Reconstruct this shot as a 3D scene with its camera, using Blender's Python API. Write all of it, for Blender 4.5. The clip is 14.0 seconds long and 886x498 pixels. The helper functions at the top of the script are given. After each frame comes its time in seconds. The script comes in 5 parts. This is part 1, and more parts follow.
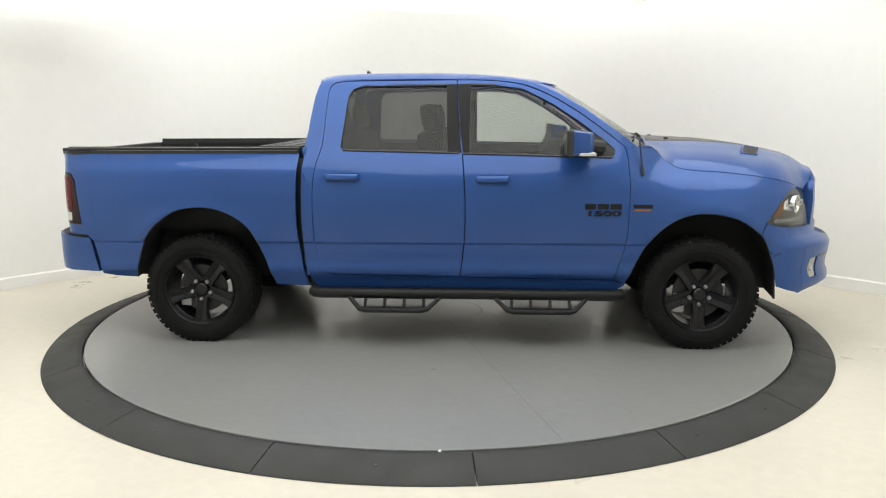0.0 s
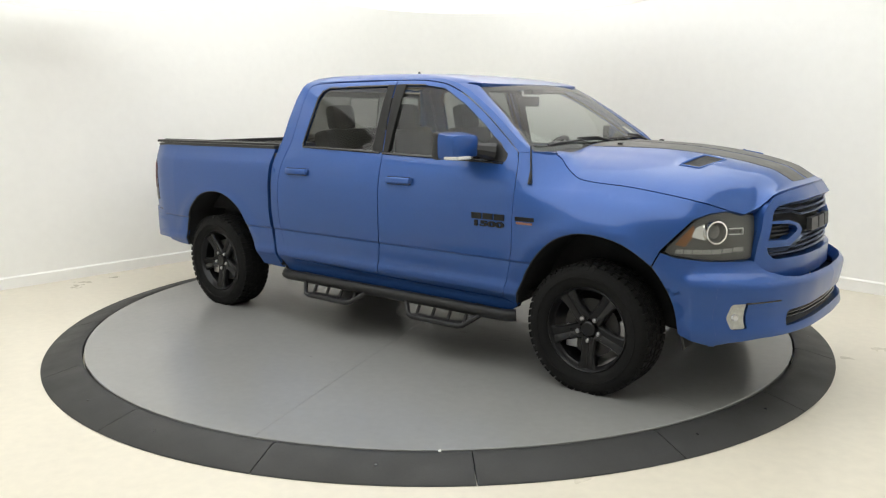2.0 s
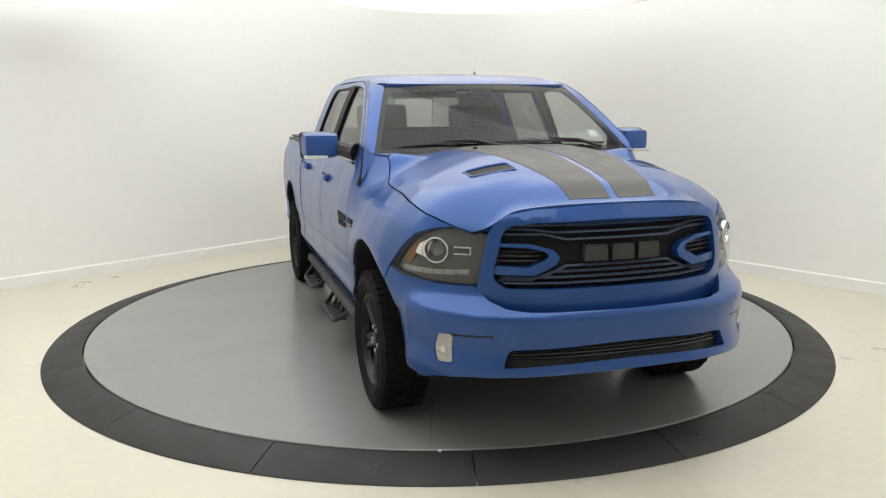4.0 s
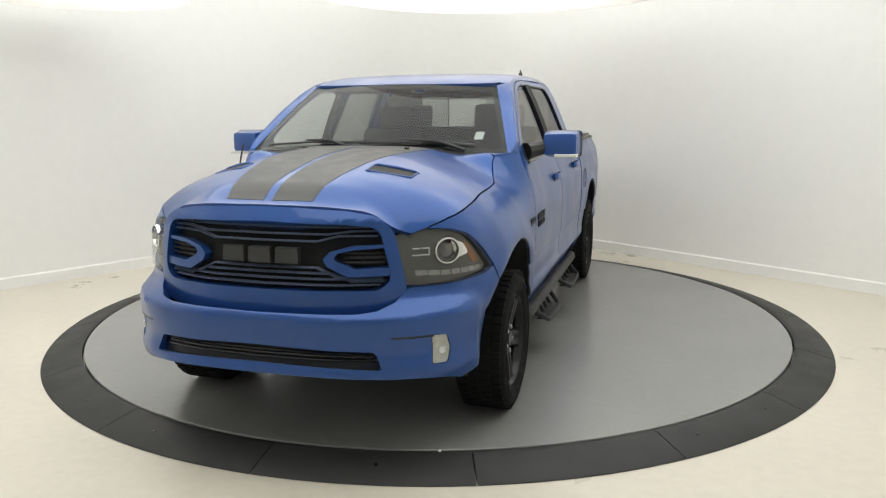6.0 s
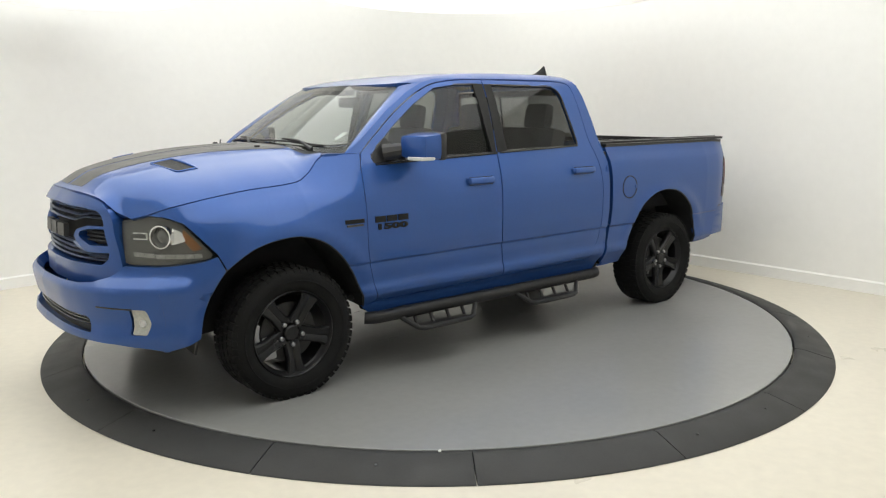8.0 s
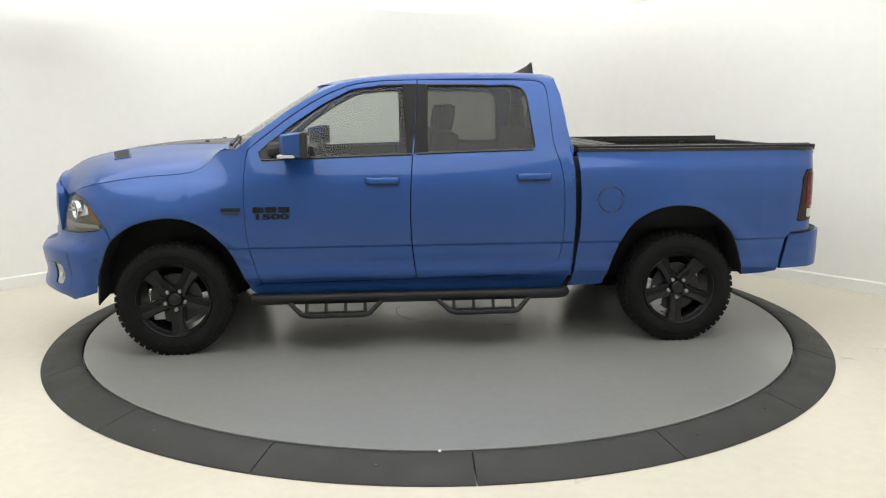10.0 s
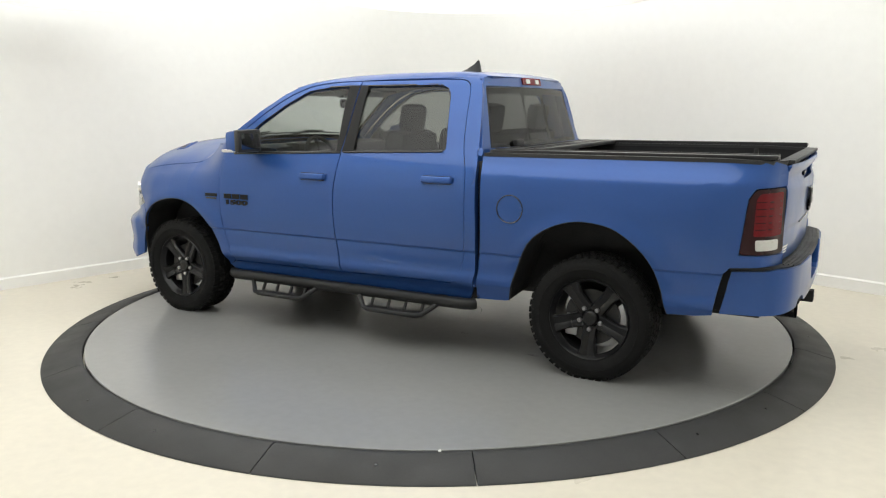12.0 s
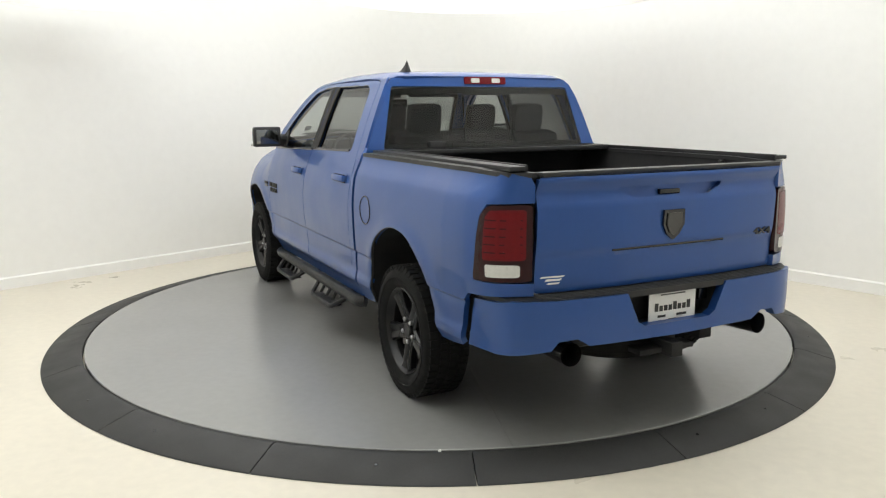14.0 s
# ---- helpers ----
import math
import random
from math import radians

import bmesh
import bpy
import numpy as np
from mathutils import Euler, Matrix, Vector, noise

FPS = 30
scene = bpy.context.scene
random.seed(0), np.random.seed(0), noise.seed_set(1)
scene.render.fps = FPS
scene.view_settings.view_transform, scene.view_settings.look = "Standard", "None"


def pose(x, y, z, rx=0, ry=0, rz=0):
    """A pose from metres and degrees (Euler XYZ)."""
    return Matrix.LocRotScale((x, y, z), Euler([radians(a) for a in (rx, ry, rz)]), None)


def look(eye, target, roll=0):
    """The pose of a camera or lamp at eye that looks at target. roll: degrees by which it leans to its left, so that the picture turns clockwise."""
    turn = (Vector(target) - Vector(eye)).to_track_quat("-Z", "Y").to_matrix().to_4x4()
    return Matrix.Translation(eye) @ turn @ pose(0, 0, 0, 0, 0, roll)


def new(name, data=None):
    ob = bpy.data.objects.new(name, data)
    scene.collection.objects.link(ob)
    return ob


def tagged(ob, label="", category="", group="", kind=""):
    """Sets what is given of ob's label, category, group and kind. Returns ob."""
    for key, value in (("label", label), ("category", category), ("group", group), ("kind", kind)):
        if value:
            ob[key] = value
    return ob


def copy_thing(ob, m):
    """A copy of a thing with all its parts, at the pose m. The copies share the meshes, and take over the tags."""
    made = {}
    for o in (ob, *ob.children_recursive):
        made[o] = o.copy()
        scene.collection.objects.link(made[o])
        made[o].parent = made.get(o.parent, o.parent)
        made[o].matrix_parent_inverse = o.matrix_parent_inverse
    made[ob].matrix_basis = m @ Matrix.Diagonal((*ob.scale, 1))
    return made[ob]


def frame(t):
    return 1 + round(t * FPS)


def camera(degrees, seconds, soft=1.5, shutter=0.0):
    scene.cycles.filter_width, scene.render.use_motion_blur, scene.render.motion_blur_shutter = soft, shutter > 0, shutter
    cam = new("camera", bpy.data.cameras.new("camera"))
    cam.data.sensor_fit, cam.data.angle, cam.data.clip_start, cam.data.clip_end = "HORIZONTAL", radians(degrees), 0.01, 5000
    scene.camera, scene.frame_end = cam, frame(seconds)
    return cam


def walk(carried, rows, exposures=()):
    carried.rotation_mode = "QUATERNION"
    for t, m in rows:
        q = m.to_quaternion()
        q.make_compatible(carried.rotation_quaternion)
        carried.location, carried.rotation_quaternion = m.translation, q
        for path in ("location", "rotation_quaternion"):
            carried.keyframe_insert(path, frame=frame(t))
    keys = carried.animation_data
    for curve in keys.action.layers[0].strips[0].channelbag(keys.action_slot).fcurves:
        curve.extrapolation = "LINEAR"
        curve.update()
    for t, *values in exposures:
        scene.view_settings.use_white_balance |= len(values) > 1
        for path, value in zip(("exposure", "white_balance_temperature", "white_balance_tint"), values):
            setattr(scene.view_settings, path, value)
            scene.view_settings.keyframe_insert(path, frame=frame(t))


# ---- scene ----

# camera: stands still on its tripod
cam = camera(59.53, 14.0, soft=1.2)
EYE = Vector((0, -6.33, 1.662))
AIM = EYE + Vector((0.00597 * 0.984, 0.984, -0.17736))
walk(cam, [(0.0, look(EYE, AIM, -0.34)), (14.0, look(EYE, AIM, -0.34))], [(0.0, 0.20), (3.0, 0.08), (5.5, -0.05), (7.0, 0.02), (11.0, 0.15), (14.0, 0.10)])

# turning of the table: degrees at t seconds, and the table's middle in the truck's own space
START, RATE = -4.57, -17.12
MID = Vector((-0.128, -0.025, 0))

# ---- light ----
world = bpy.data.worlds.new("world")
world.use_nodes = True
scene.world = world
world.node_tree.nodes["Background"].inputs[0].default_value = (1.0, 0.98, 0.94, 1)
world.node_tree.nodes["Background"].inputs[1].default_value = 0.05


# ---- materials ----
def material(name, color, rough=0.5, metal=0.0, coat=0.0, var=0.08, scale=6.0, bump=0.0, bump_scale=80.0, spec=0.5, fleck=0.0):
    m = bpy.data.materials.new(name)
    m.use_nodes = True
    nt = m.node_tree
    b = nt.nodes["Principled BSDF"]
    b.inputs["Roughness"].default_value = rough
    b.inputs["Metallic"].default_value = metal
    b.inputs["Coat Weight"].default_value = coat
    b.inputs["Coat Roughness"].default_value = 0.06
    b.inputs["Specular IOR Level"].default_value = spec
    tc = nt.nodes.new("ShaderNodeTexCoord")
    n1 = nt.nodes.new("ShaderNodeTexNoise")
    n1.inputs["Scale"].default_value = scale
    n1.inputs["Detail"].default_value = 6
    n2 = nt.nodes.new("ShaderNodeTexNoise")
    n2.inputs["Scale"].default_value = scale * 14
    n2.inputs["Detail"].default_value = 3
    add = nt.nodes.new("ShaderNodeMath")
    add.operation = "ADD"
    rgb = nt.nodes.new("ShaderNodeMapRange")
    rgb.inputs["From Min"].default_value = 0.6
    rgb.inputs["From Max"].default_value = 1.4
    rgb.inputs["To Min"].default_value = 1 - var
    rgb.inputs["To Max"].default_value = 1 + var
    mul = nt.nodes.new("ShaderNodeVectorMath")
    mul.operation = "SCALE"
    mul.inputs[0].default_value = color[:3]
    L = nt.links.new
    L(tc.outputs["Object"], n1.inputs["Vector"])
    L(tc.outputs["Object"], n2.inputs["Vector"])
    L(n1.outputs["Fac"], add.inputs[0])
    L(n2.outputs["Fac"], add.inputs[1])
    L(add.outputs[0], rgb.inputs["Value"])
    L(rgb.outputs[0], mul.inputs["Scale"])
    L(mul.outputs[0], b.inputs["Base Color"])
    rr = nt.nodes.new("ShaderNodeMapRange")
    rr.inputs["From Min"].default_value = 0.3
    rr.inputs["From Max"].default_value = 0.7
    rr.inputs["To Min"].default_value = max(0.02, rough * 0.88)
    rr.inputs["To Max"].default_value = min(1.0, rough * 1.12)
    L(n1.outputs["Fac"], rr.inputs["Value"])
    L(rr.outputs[0], b.inputs["Roughness"])
    if bump:
        n3 = nt.nodes.new("ShaderNodeTexNoise")
        n3.inputs["Scale"].default_value = bump_scale
        n3.inputs["Detail"].default_value = 4
        bp = nt.nodes.new("ShaderNodeBump")
        bp.inputs["Strength"].default_value = bump
        bp.inputs["Distance"].default_value = 0.004
        L(tc.outputs["Object"], n3.inputs["Vector"])
        L(n3.outputs["Fac"], bp.inputs["Height"])
        L(bp.outputs[0], b.inputs["Normal"])
    return m


def glow(name, color, strength):
    m = bpy.data.materials.new(name)
    m.use_nodes = True
    b = m.node_tree.nodes["Principled BSDF"]
    b.inputs["Base Color"].default_value = (0.9, 0.9, 0.88, 1)
    b.inputs["Emission Color"].default_value = (*color, 1)
    b.inputs["Emission Strength"].default_value = strength
    return m


def glass(name, tint, rough=0.0, ior=1.42):
    """A thin pane: tinted see-through with the gloss of its surface."""
    m = bpy.data.materials.new(name)
    m.use_nodes = True
    nt = m.node_tree
    nt.nodes.remove(nt.nodes["Principled BSDF"])
    tr = nt.nodes.new("ShaderNodeBsdfTransparent")
    tr.inputs[0].default_value = (*tint, 1)
    gl = nt.nodes.new("ShaderNodeBsdfGlossy")
    gl.inputs["Roughness"].default_value = rough
    gl.inputs["Color"].default_value = (1, 1, 1, 1)
    lw = nt.nodes.new("ShaderNodeLayerWeight")
    lw.inputs["Blend"].default_value = 0.5
    pw = nt.nodes.new("ShaderNodeMath")
    pw.operation = "POWER"
    pw.inputs[1].default_value = 5.0
    fr = nt.nodes.new("ShaderNodeMath")
    fr.operation = "MULTIPLY_ADD"
    fr.inputs[1].default_value = 0.65
    fr.inputs[2].default_value = ((ior - 1) / (ior + 1)) ** 2
    nt.links.new(lw.outputs["Facing"], pw.inputs[0])
    nt.links.new(pw.outputs[0], fr.inputs[0])
    mx = nt.nodes.new("ShaderNodeMixShader")
    nt.links.new(fr.outputs[0], mx.inputs[0])
    nt.links.new(tr.outputs[0], mx.inputs[1])
    nt.links.new(gl.outputs[0], mx.inputs[2])
    nt.links.new(mx.outputs[0], nt.nodes["Material Output"].inputs[0])
    return m


PAINT = material("blue_paint", (0.0205, 0.0745, 0.268), rough=0.36, metal=0.45, coat=0.55, var=0.03, scale=3, spec=0.25)
PAINT.node_tree.nodes["Principled BSDF"].inputs["Coat Roughness"].default_value = 0.035
MATTE = material("matt_black_vinyl", (0.055, 0.053, 0.05), rough=0.45, var=0.12, scale=10)
BLACK = material("black_plastic", (0.016, 0.016, 0.017), rough=0.5, var=0.2, scale=12, bump=0.15, bump_scale=400)
GLOSS = material("gloss_black", (0.008, 0.008, 0.009), rough=0.22, var=0.1, scale=8, coat=0.3)
RIMBLK = material("satin_black_alloy", (0.007, 0.007, 0.008), rough=0.3, var=0.1, scale=12, coat=0.1, spec=0.28)
RUBBER = material("tyre_rubber", (0.008, 0.008, 0.008), rough=0.85, var=0.25, scale=14, bump=0.3, bump_scale=150, spec=0.2)
LINER = material("dark_liner", (0.012, 0.012, 0.013), rough=0.85, var=0.3, scale=9, bump=0.3, bump_scale=60)
CLOTH = material("charcoal_seat_cloth", (0.03, 0.03, 0.032), rough=0.85, var=0.2, scale=20, bump=0.3, bump_scale=300)
TRIM = material("dark_cabin_plastic", (0.025, 0.025, 0.026), rough=0.6, var=0.15, scale=14, bump=0.15, bump_scale=250)
CHROME = material("chrome", (0.8, 0.8, 0.8), rough=0.08, metal=1.0, var=0.02)
STEEL = material("dull_steel", (0.35, 0.35, 0.36), rough=0.35, metal=1.0, var=0.15, scale=20)
POWDER = material("black_powder_coat", (0.012, 0.012, 0.013), rough=0.45, var=0.15, scale=15, bump=0.2, bump_scale=500, spec=0.3)
ALU = material("dark_aluminium", (0.022, 0.022, 0.023), rough=0.4, metal=0.3, var=0.1, scale=15)
SILVER = material("satin_aluminium", (0.45, 0.45, 0.45), rough=0.4, metal=0.8, var=0.1, scale=15)
REFL = material("bright_lamp_reflector", (0.62, 0.62, 0.61), rough=0.3, metal=0.4, var=0.1, scale=40)
STRIP = material("lamp_strip_lens", (0.30, 0.30, 0.29), rough=0.25, var=0.3, scale=60)
BEZEL = material("headlamp_bezel", (0.09, 0.09, 0.085), rough=0.35, var=0.1, scale=20)
LENSW = material("frosted_lamp_lens", (0.60, 0.60, 0.57), rough=0.3, var=0.1, scale=60)
AMBER = material("amber_reflector", (0.22, 0.09, 0.025), rough=0.3, var=0.15, scale=60)
RED = material("red_lamp_lens", (0.13, 0.006, 0.009), rough=0.2, var=0.2, scale=50, spec=0.2)
DARKRED = material("smoked_red_lens", (0.022, 0.004, 0.005), rough=0.2, var=0.15, scale=30, spec=0.3)
WHITEP = material("white_plate", (0.75, 0.75, 0.73), rough=0.4, var=0.04)
INK = material("dark_ink", (0.02, 0.02, 0.022), rough=0.5, var=0.1)
ORANGE = material("orange_badge", (0.22, 0.09, 0.055), rough=0.4, var=0.1)
GLASS_F = glass("clear_tinted_glass", (0.64, 0.675, 0.66))
GLASS_B = glass("rear_tinted_glass", (0.31, 0.32, 0.315))
GLASS_C = glass("sliding_pane_glass", (0.46, 0.47, 0.46))
MIRRORG = material("dark_mirror_glass", (0.25, 0.26, 0.27), rough=0.05, metal=1.0, var=0.02)
VENT_SHADE = material("dark_vent_mouth", (0.012, 0.012, 0.012), rough=0.7, var=0.3, scale=80)
GLASS_S = glass("side_tinted_glass", (0.64, 0.67, 0.655))
GLASS_R = glass("privacy_glass", (0.30, 0.31, 0.305))
LENS = glass("clear_lens", (0.88, 0.88, 0.86), ior=1.4)
SATIN = material("satin_black_trim", (0.01, 0.01, 0.01), rough=0.6, var=0.1, scale=12, spec=0.25)
# toned below the white wall, to dim what camera-facing paint reflects
DULL_WALL = material("dulled_unseen_wall", (0.60, 0.60, 0.585), rough=0.9, var=0.2, scale=3)
DISCBRK = material("worn_brake_iron", (0.035, 0.035, 0.035), rough=0.5, metal=0.5, var=0.2, scale=15)
WALL = material("white_wall_paint", (0.90, 0.895, 0.87), rough=0.75, var=0.02, scale=0.8, bump=0.03, bump_scale=30)
CEIL = material("white_ceiling_paint", (0.80, 0.79, 0.77), rough=0.8, var=0.02, scale=0.8)
FLOOR = material("cream_epoxy_floor", (0.70, 0.65, 0.545), rough=0.3, var=0.06, scale=1.1, bump=0.02, bump_scale=12)
DISC = material("grey_table_paint", (0.245, 0.245, 0.238), rough=0.24, var=0.05, scale=1.3, bump=0.02, bump_scale=25, spec=0.9)
RINGM = material("charcoal_rubber_ramp", (0.026, 0.026, 0.0255), rough=0.65, var=0.15, scale=5, bump=0.2, bump_scale=120)
# glow of the added ceiling panel, an assumed source
LIGHT = glow("added_ceiling_glow", (0.965, 0.98, 0.955), 2.0)
COVE = glow("cove_light", (0.965, 0.98, 0.955), 5.3)


def fabric(name, color):
    """Thin cloth that lets half of its light through."""
    m = bpy.data.materials.new(name)
    m.use_nodes = True
    nt = m.node_tree
    nt.nodes.remove(nt.nodes["Principled BSDF"])
    d, t = nt.nodes.new("ShaderNodeBsdfDiffuse"), nt.nodes.new("ShaderNodeBsdfTranslucent")
    d.inputs[0].default_value = t.inputs[0].default_value = (*color, 1)
    mx = nt.nodes.new("ShaderNodeMixShader")
    mx.inputs[0].default_value = 0.85
    nt.links.new(d.outputs[0], mx.inputs[1])
    nt.links.new(t.outputs[0], mx.inputs[2])
    nt.links.new(mx.outputs[0], nt.nodes["Material Output"].inputs[0])
    return m


FABRIC = fabric("white_canopy_cloth", (0.97, 0.95, 0.945))


# ---- mesh helpers ----
def part(name, bm, mat, parent=None, label="", smooth=True, angle=35):
    """One mesh object out of a bmesh."""
    me = bpy.data.meshes.new(name)
    bm.to_mesh(me)
    bm.free()
    me.materials.append(mat)
    if smooth:
        me.shade_smooth()
        me.set_sharp_from_angle(angle=radians(angle))
    ob = new(name, me)
    if parent is not None:
        ob.parent = parent
    if label:
        tagged(ob, label)
    return ob


def pchip(table):
    """A smooth monotone curve through (x, y) pairs, ends held."""
    xs = np.array([p[0] for p in table], float)
    ys = np.array([p[1] for p in table], float)
    o = np.argsort(xs)
    xs, ys = xs[o], ys[o]
    h, d = np.diff(xs), np.diff(ys) / np.diff(xs)
    m = np.zeros(len(xs))
    for i in range(1, len(xs) - 1):
        if d[i - 1] * d[i] > 0:
            w1, w2 = 2 * h[i] + h[i - 1], h[i] + 2 * h[i - 1]
            m[i] = (w1 + w2) / (w1 / d[i - 1] + w2 / d[i])
    m[0], m[-1] = d[0], d[-1]
    X, Y, M = xs.tolist(), ys.tolist(), m.tolist()

    def f(x):
        if x <= X[0]:
            return Y[0]
        if x >= X[-1]:
            return Y[-1]
        i = 0
        while X[i + 1] < x:
            i += 1
        hh = X[i + 1] - X[i]
        t = (x - X[i]) / hh
        t2, t3 = t * t, t * t * t
        return (Y[i] * (2 * t3 - 3 * t2 + 1) + M[i] * hh * (t3 - 2 * t2 + t) + Y[i + 1] * (3 * t2 - 2 * t3) + M[i + 1] * hh * (t3 - t2))

    return f


def rounded(pts, r=0.03, n=4):
    """A closed outline with its corners rounded."""
    out = []
    k = len(pts)
    for i in range(k):
        a, b, c = (Vector(pts[i - 1]), Vector(pts[i]), Vector(pts[(i + 1) % k]))
        u, v = a - b, c - b
        rr = min(r, u.length * 0.45, v.length * 0.45)
        p, q = b + u.normalized() * rr, b + v.normalized() * rr
        for j in range(n + 1):
            t = j / n
            out.append(tuple(p * (1 - t) ** 2 + b * 2 * t * (1 - t) + q * t * t))
    return out


def spline(pts, n=5):
    """An open Catmull-Rom line through the points."""
    P = [Vector(p) for p in pts]
    P = [P[0] * 2 - P[1]] + P + [P[-1] * 2 - P[-2]]
    out = []
    for i in range(1, len(P) - 2):
        a, b, c, d = P[i - 1:i + 3]
        for j in range(n):
            t = j / n
            out.append(tuple(0.5 * (b * 2 + (c - a) * t + (a * 2 - b * 5 + c * 4 - d) * t * t + (b * 3 - a - c * 3 + d) * t ** 3)))
    out.append(tuple(P[-2]))
    return out


def panel(name, loops, fn, out, mat, parent=None, depth=0.025, step=0.045, label="", cuts=(), exact=True):
    """A sheet-metal panel: outline loops in two coordinates, laid on the surface fn(a, b), with its edges turned in by depth.
    out(p) gives the rough outward side."""
    bm = bmesh.new()
    for loop in loops:
        vs = [bm.verts.new((p[0], p[1], 0)) for p in loop]
        for i in range(len(vs)):
            bm.edges.new((vs[i - 1], vs[i]))
    bmesh.ops.triangle_fill(bm, edges=bm.edges[:], use_beauty=True)
    for ax in (0, 1):
        lo, hi = min(v.co[ax] for v in bm.verts), max(v.co[ax] for v in bm.verts)
        k = max(1, int((hi - lo) / step))
        nrm = (1, 0, 0) if ax == 0 else (0, 1, 0)
        for c in [lo + (hi - lo) * j / k for j in range(1, k)] + (list(cuts) if ax else []):
            bmesh.ops.bisect_plane(bm, geom=bm.verts[:] + bm.edges[:] + bm.faces[:], dist=1e-5, plane_co=(c if ax == 0 else 0, c if ax else 0, 0), plane_no=nrm)
    bmesh.ops.remove_doubles(bm, verts=bm.verts[:], dist=0.0004)
    bmesh.ops.dissolve_degenerate(bm, edges=bm.edges[:], dist=0.0003)
    bm.normal_update()
    bm.verts.index_update()
    e = 0.004
    co, no, turned = [], [], []
    for v in bm.verts:
        a, b = v.co.x, v.co.y
        p = fn(a, b)
        n = (fn(a + e, b) - fn(a - e, b)).cross(fn(a, b + e) - fn(a, b - e)).normalized()
        turned.append(n.dot(out(p)) < 0)
        if turned[-1]:
            n = -n
        co.append(p)
        no.append(n)
    verts, faces, normals = list(co), [], []
    for f in bm.faces:
        ids = [v.index for v in f.verts]
        if (f.normal.z < 0) != turned[ids[0]]:
            ids.reverse()
        faces.append(ids)
        normals += [no[i] for i in ids]
    skin = len(faces)
    rim = {}
    for ed in bm.edges:
        if len(ed.link_faces) != 1:
            continue
        for v in ed.verts:
            if v.index not in rim:
                i = v.index
                rim[i] = len(verts)
                verts.append(co[i])
                verts.append(co[i] - no[i] * depth)
        i, j = (v.index for v in ed.verts)
        a, b = rim[i], rim[j]
        ids = [a, b, b + 1, a + 1]
        mid = fn(*ed.link_faces[0].calc_center_median()[:2])
        if (verts[b] - verts[a]).cross(verts[a + 1] - verts[a]).dot(mid - co[i]) > 0:
            ids.reverse()
        faces.append(ids)
        normals += [Vector((0, 0, 0))] * 4
    bm.free()
    me = bpy.data.meshes.new(name)
    me.from_pydata([tuple(v) for v in verts], [], faces)
    me.materials.append(mat)
    me.polygons.foreach_set("use_smooth", [i < skin for i in range(len(faces))])
    if exact:
        me.normals_split_custom_set([tuple(n) for n in normals])
    me.update()
    ob = new(name, me)
    if parent is not None:
        ob.parent = parent
    if label:
        tagged(ob, label)
    return ob


def band(name, outer, inner, fn, mat, parent, n):
    """A flat frame between two outlines of equally many points, laid on fn."""
    bm = bmesh.new()
    k = len(outer)
    A, B = [bm.verts.new(fn(*p)) for p in outer], [bm.verts.new(fn(*p)) for p in inner]
    C, D = [bm.verts.new(v.co - n * 0.003) for v in A], [bm.verts.new(v.co - n * 0.003) for v in B]
    for i in range(k):
        j = (i + 1) % k
        for q in ((A[i], A[j], B[j], B[i]), (C[i], D[i], D[j], C[j]), (A[i], C[i], C[j], A[j]), (B[i], B[j], D[j], D[i])):
            bm.faces.new(q)
    bmesh.ops.recalc_face_normals(bm, faces=bm.faces[:])
    return part(name, bm, mat, parent)


def dense(o, k):
    """An outline with k extra points on each stretch."""
    out = []
    for i, p in enumerate(o):
        q = o[(i + 1) % len(o)]
        out += [(p[0] + (q[0] - p[0]) * j / k, p[1] + (q[1] - p[1]) * j / k) for j in range(k)]
    return out


def box(bm, c, s, bevel=0.0, m=None):
    """A bevelled block at c with size s, added to bm."""
    r = bmesh.ops.create_cube(bm, size=1)
    for v in r["verts"]:
        v.co = Vector((v.co.x * s[0] + c[0], v.co.y * s[1] + c[1], v.co.z * s[2] + c[2]))
    ed = list({e for v in r["verts"] for e in v.link_edges})
    vs = r["verts"]
    if bevel:
        g = bmesh.ops.bevel(bm, geom=ed, offset=bevel, segments=2, affect="EDGES", profile=0.6)
        vs = list({v for f in g["faces"] for v in f.verts} | {v for v in vs if v.is_valid})
    if m is not None:
        for v in vs:
            v.co = m @ v.co
    return vs


def tube(bm, pts, r, seg=12, cap=True):
    """A round bar along a line of points."""
    P = [Vector(p) for p in pts]
    rings = []
    for i, p in enumerate(P):
        d = (P[min(i + 1, len(P) - 1)] - P[max(i - 1, 0)]).normalized()
        u = d.cross(Vector((0, 0, 1)))
        if u.length < 0.05:
            u = d.cross(Vector((0, 1, 0)))
        u.normalize()
        w = d.cross(u)
        rr = r[i] if isinstance(r, (list, tuple)) else r
        rings.append([bm.verts.new(p + (u * math.cos(2 * math.pi * k / seg) + w * math.sin(2 * math.pi * k / seg)) * rr) for k in range(seg)])
    for a, b in zip(rings, rings[1:]):
        for k in range(seg):
            bm.faces.new((a[k], a[(k + 1) % seg], b[(k + 1) % seg], b[k]))
    if cap:
        bm.faces.new(rings[0][::-1])
        bm.faces.new(rings[-1])
    bmesh.ops.recalc_face_normals(bm, faces=bm.faces[:])


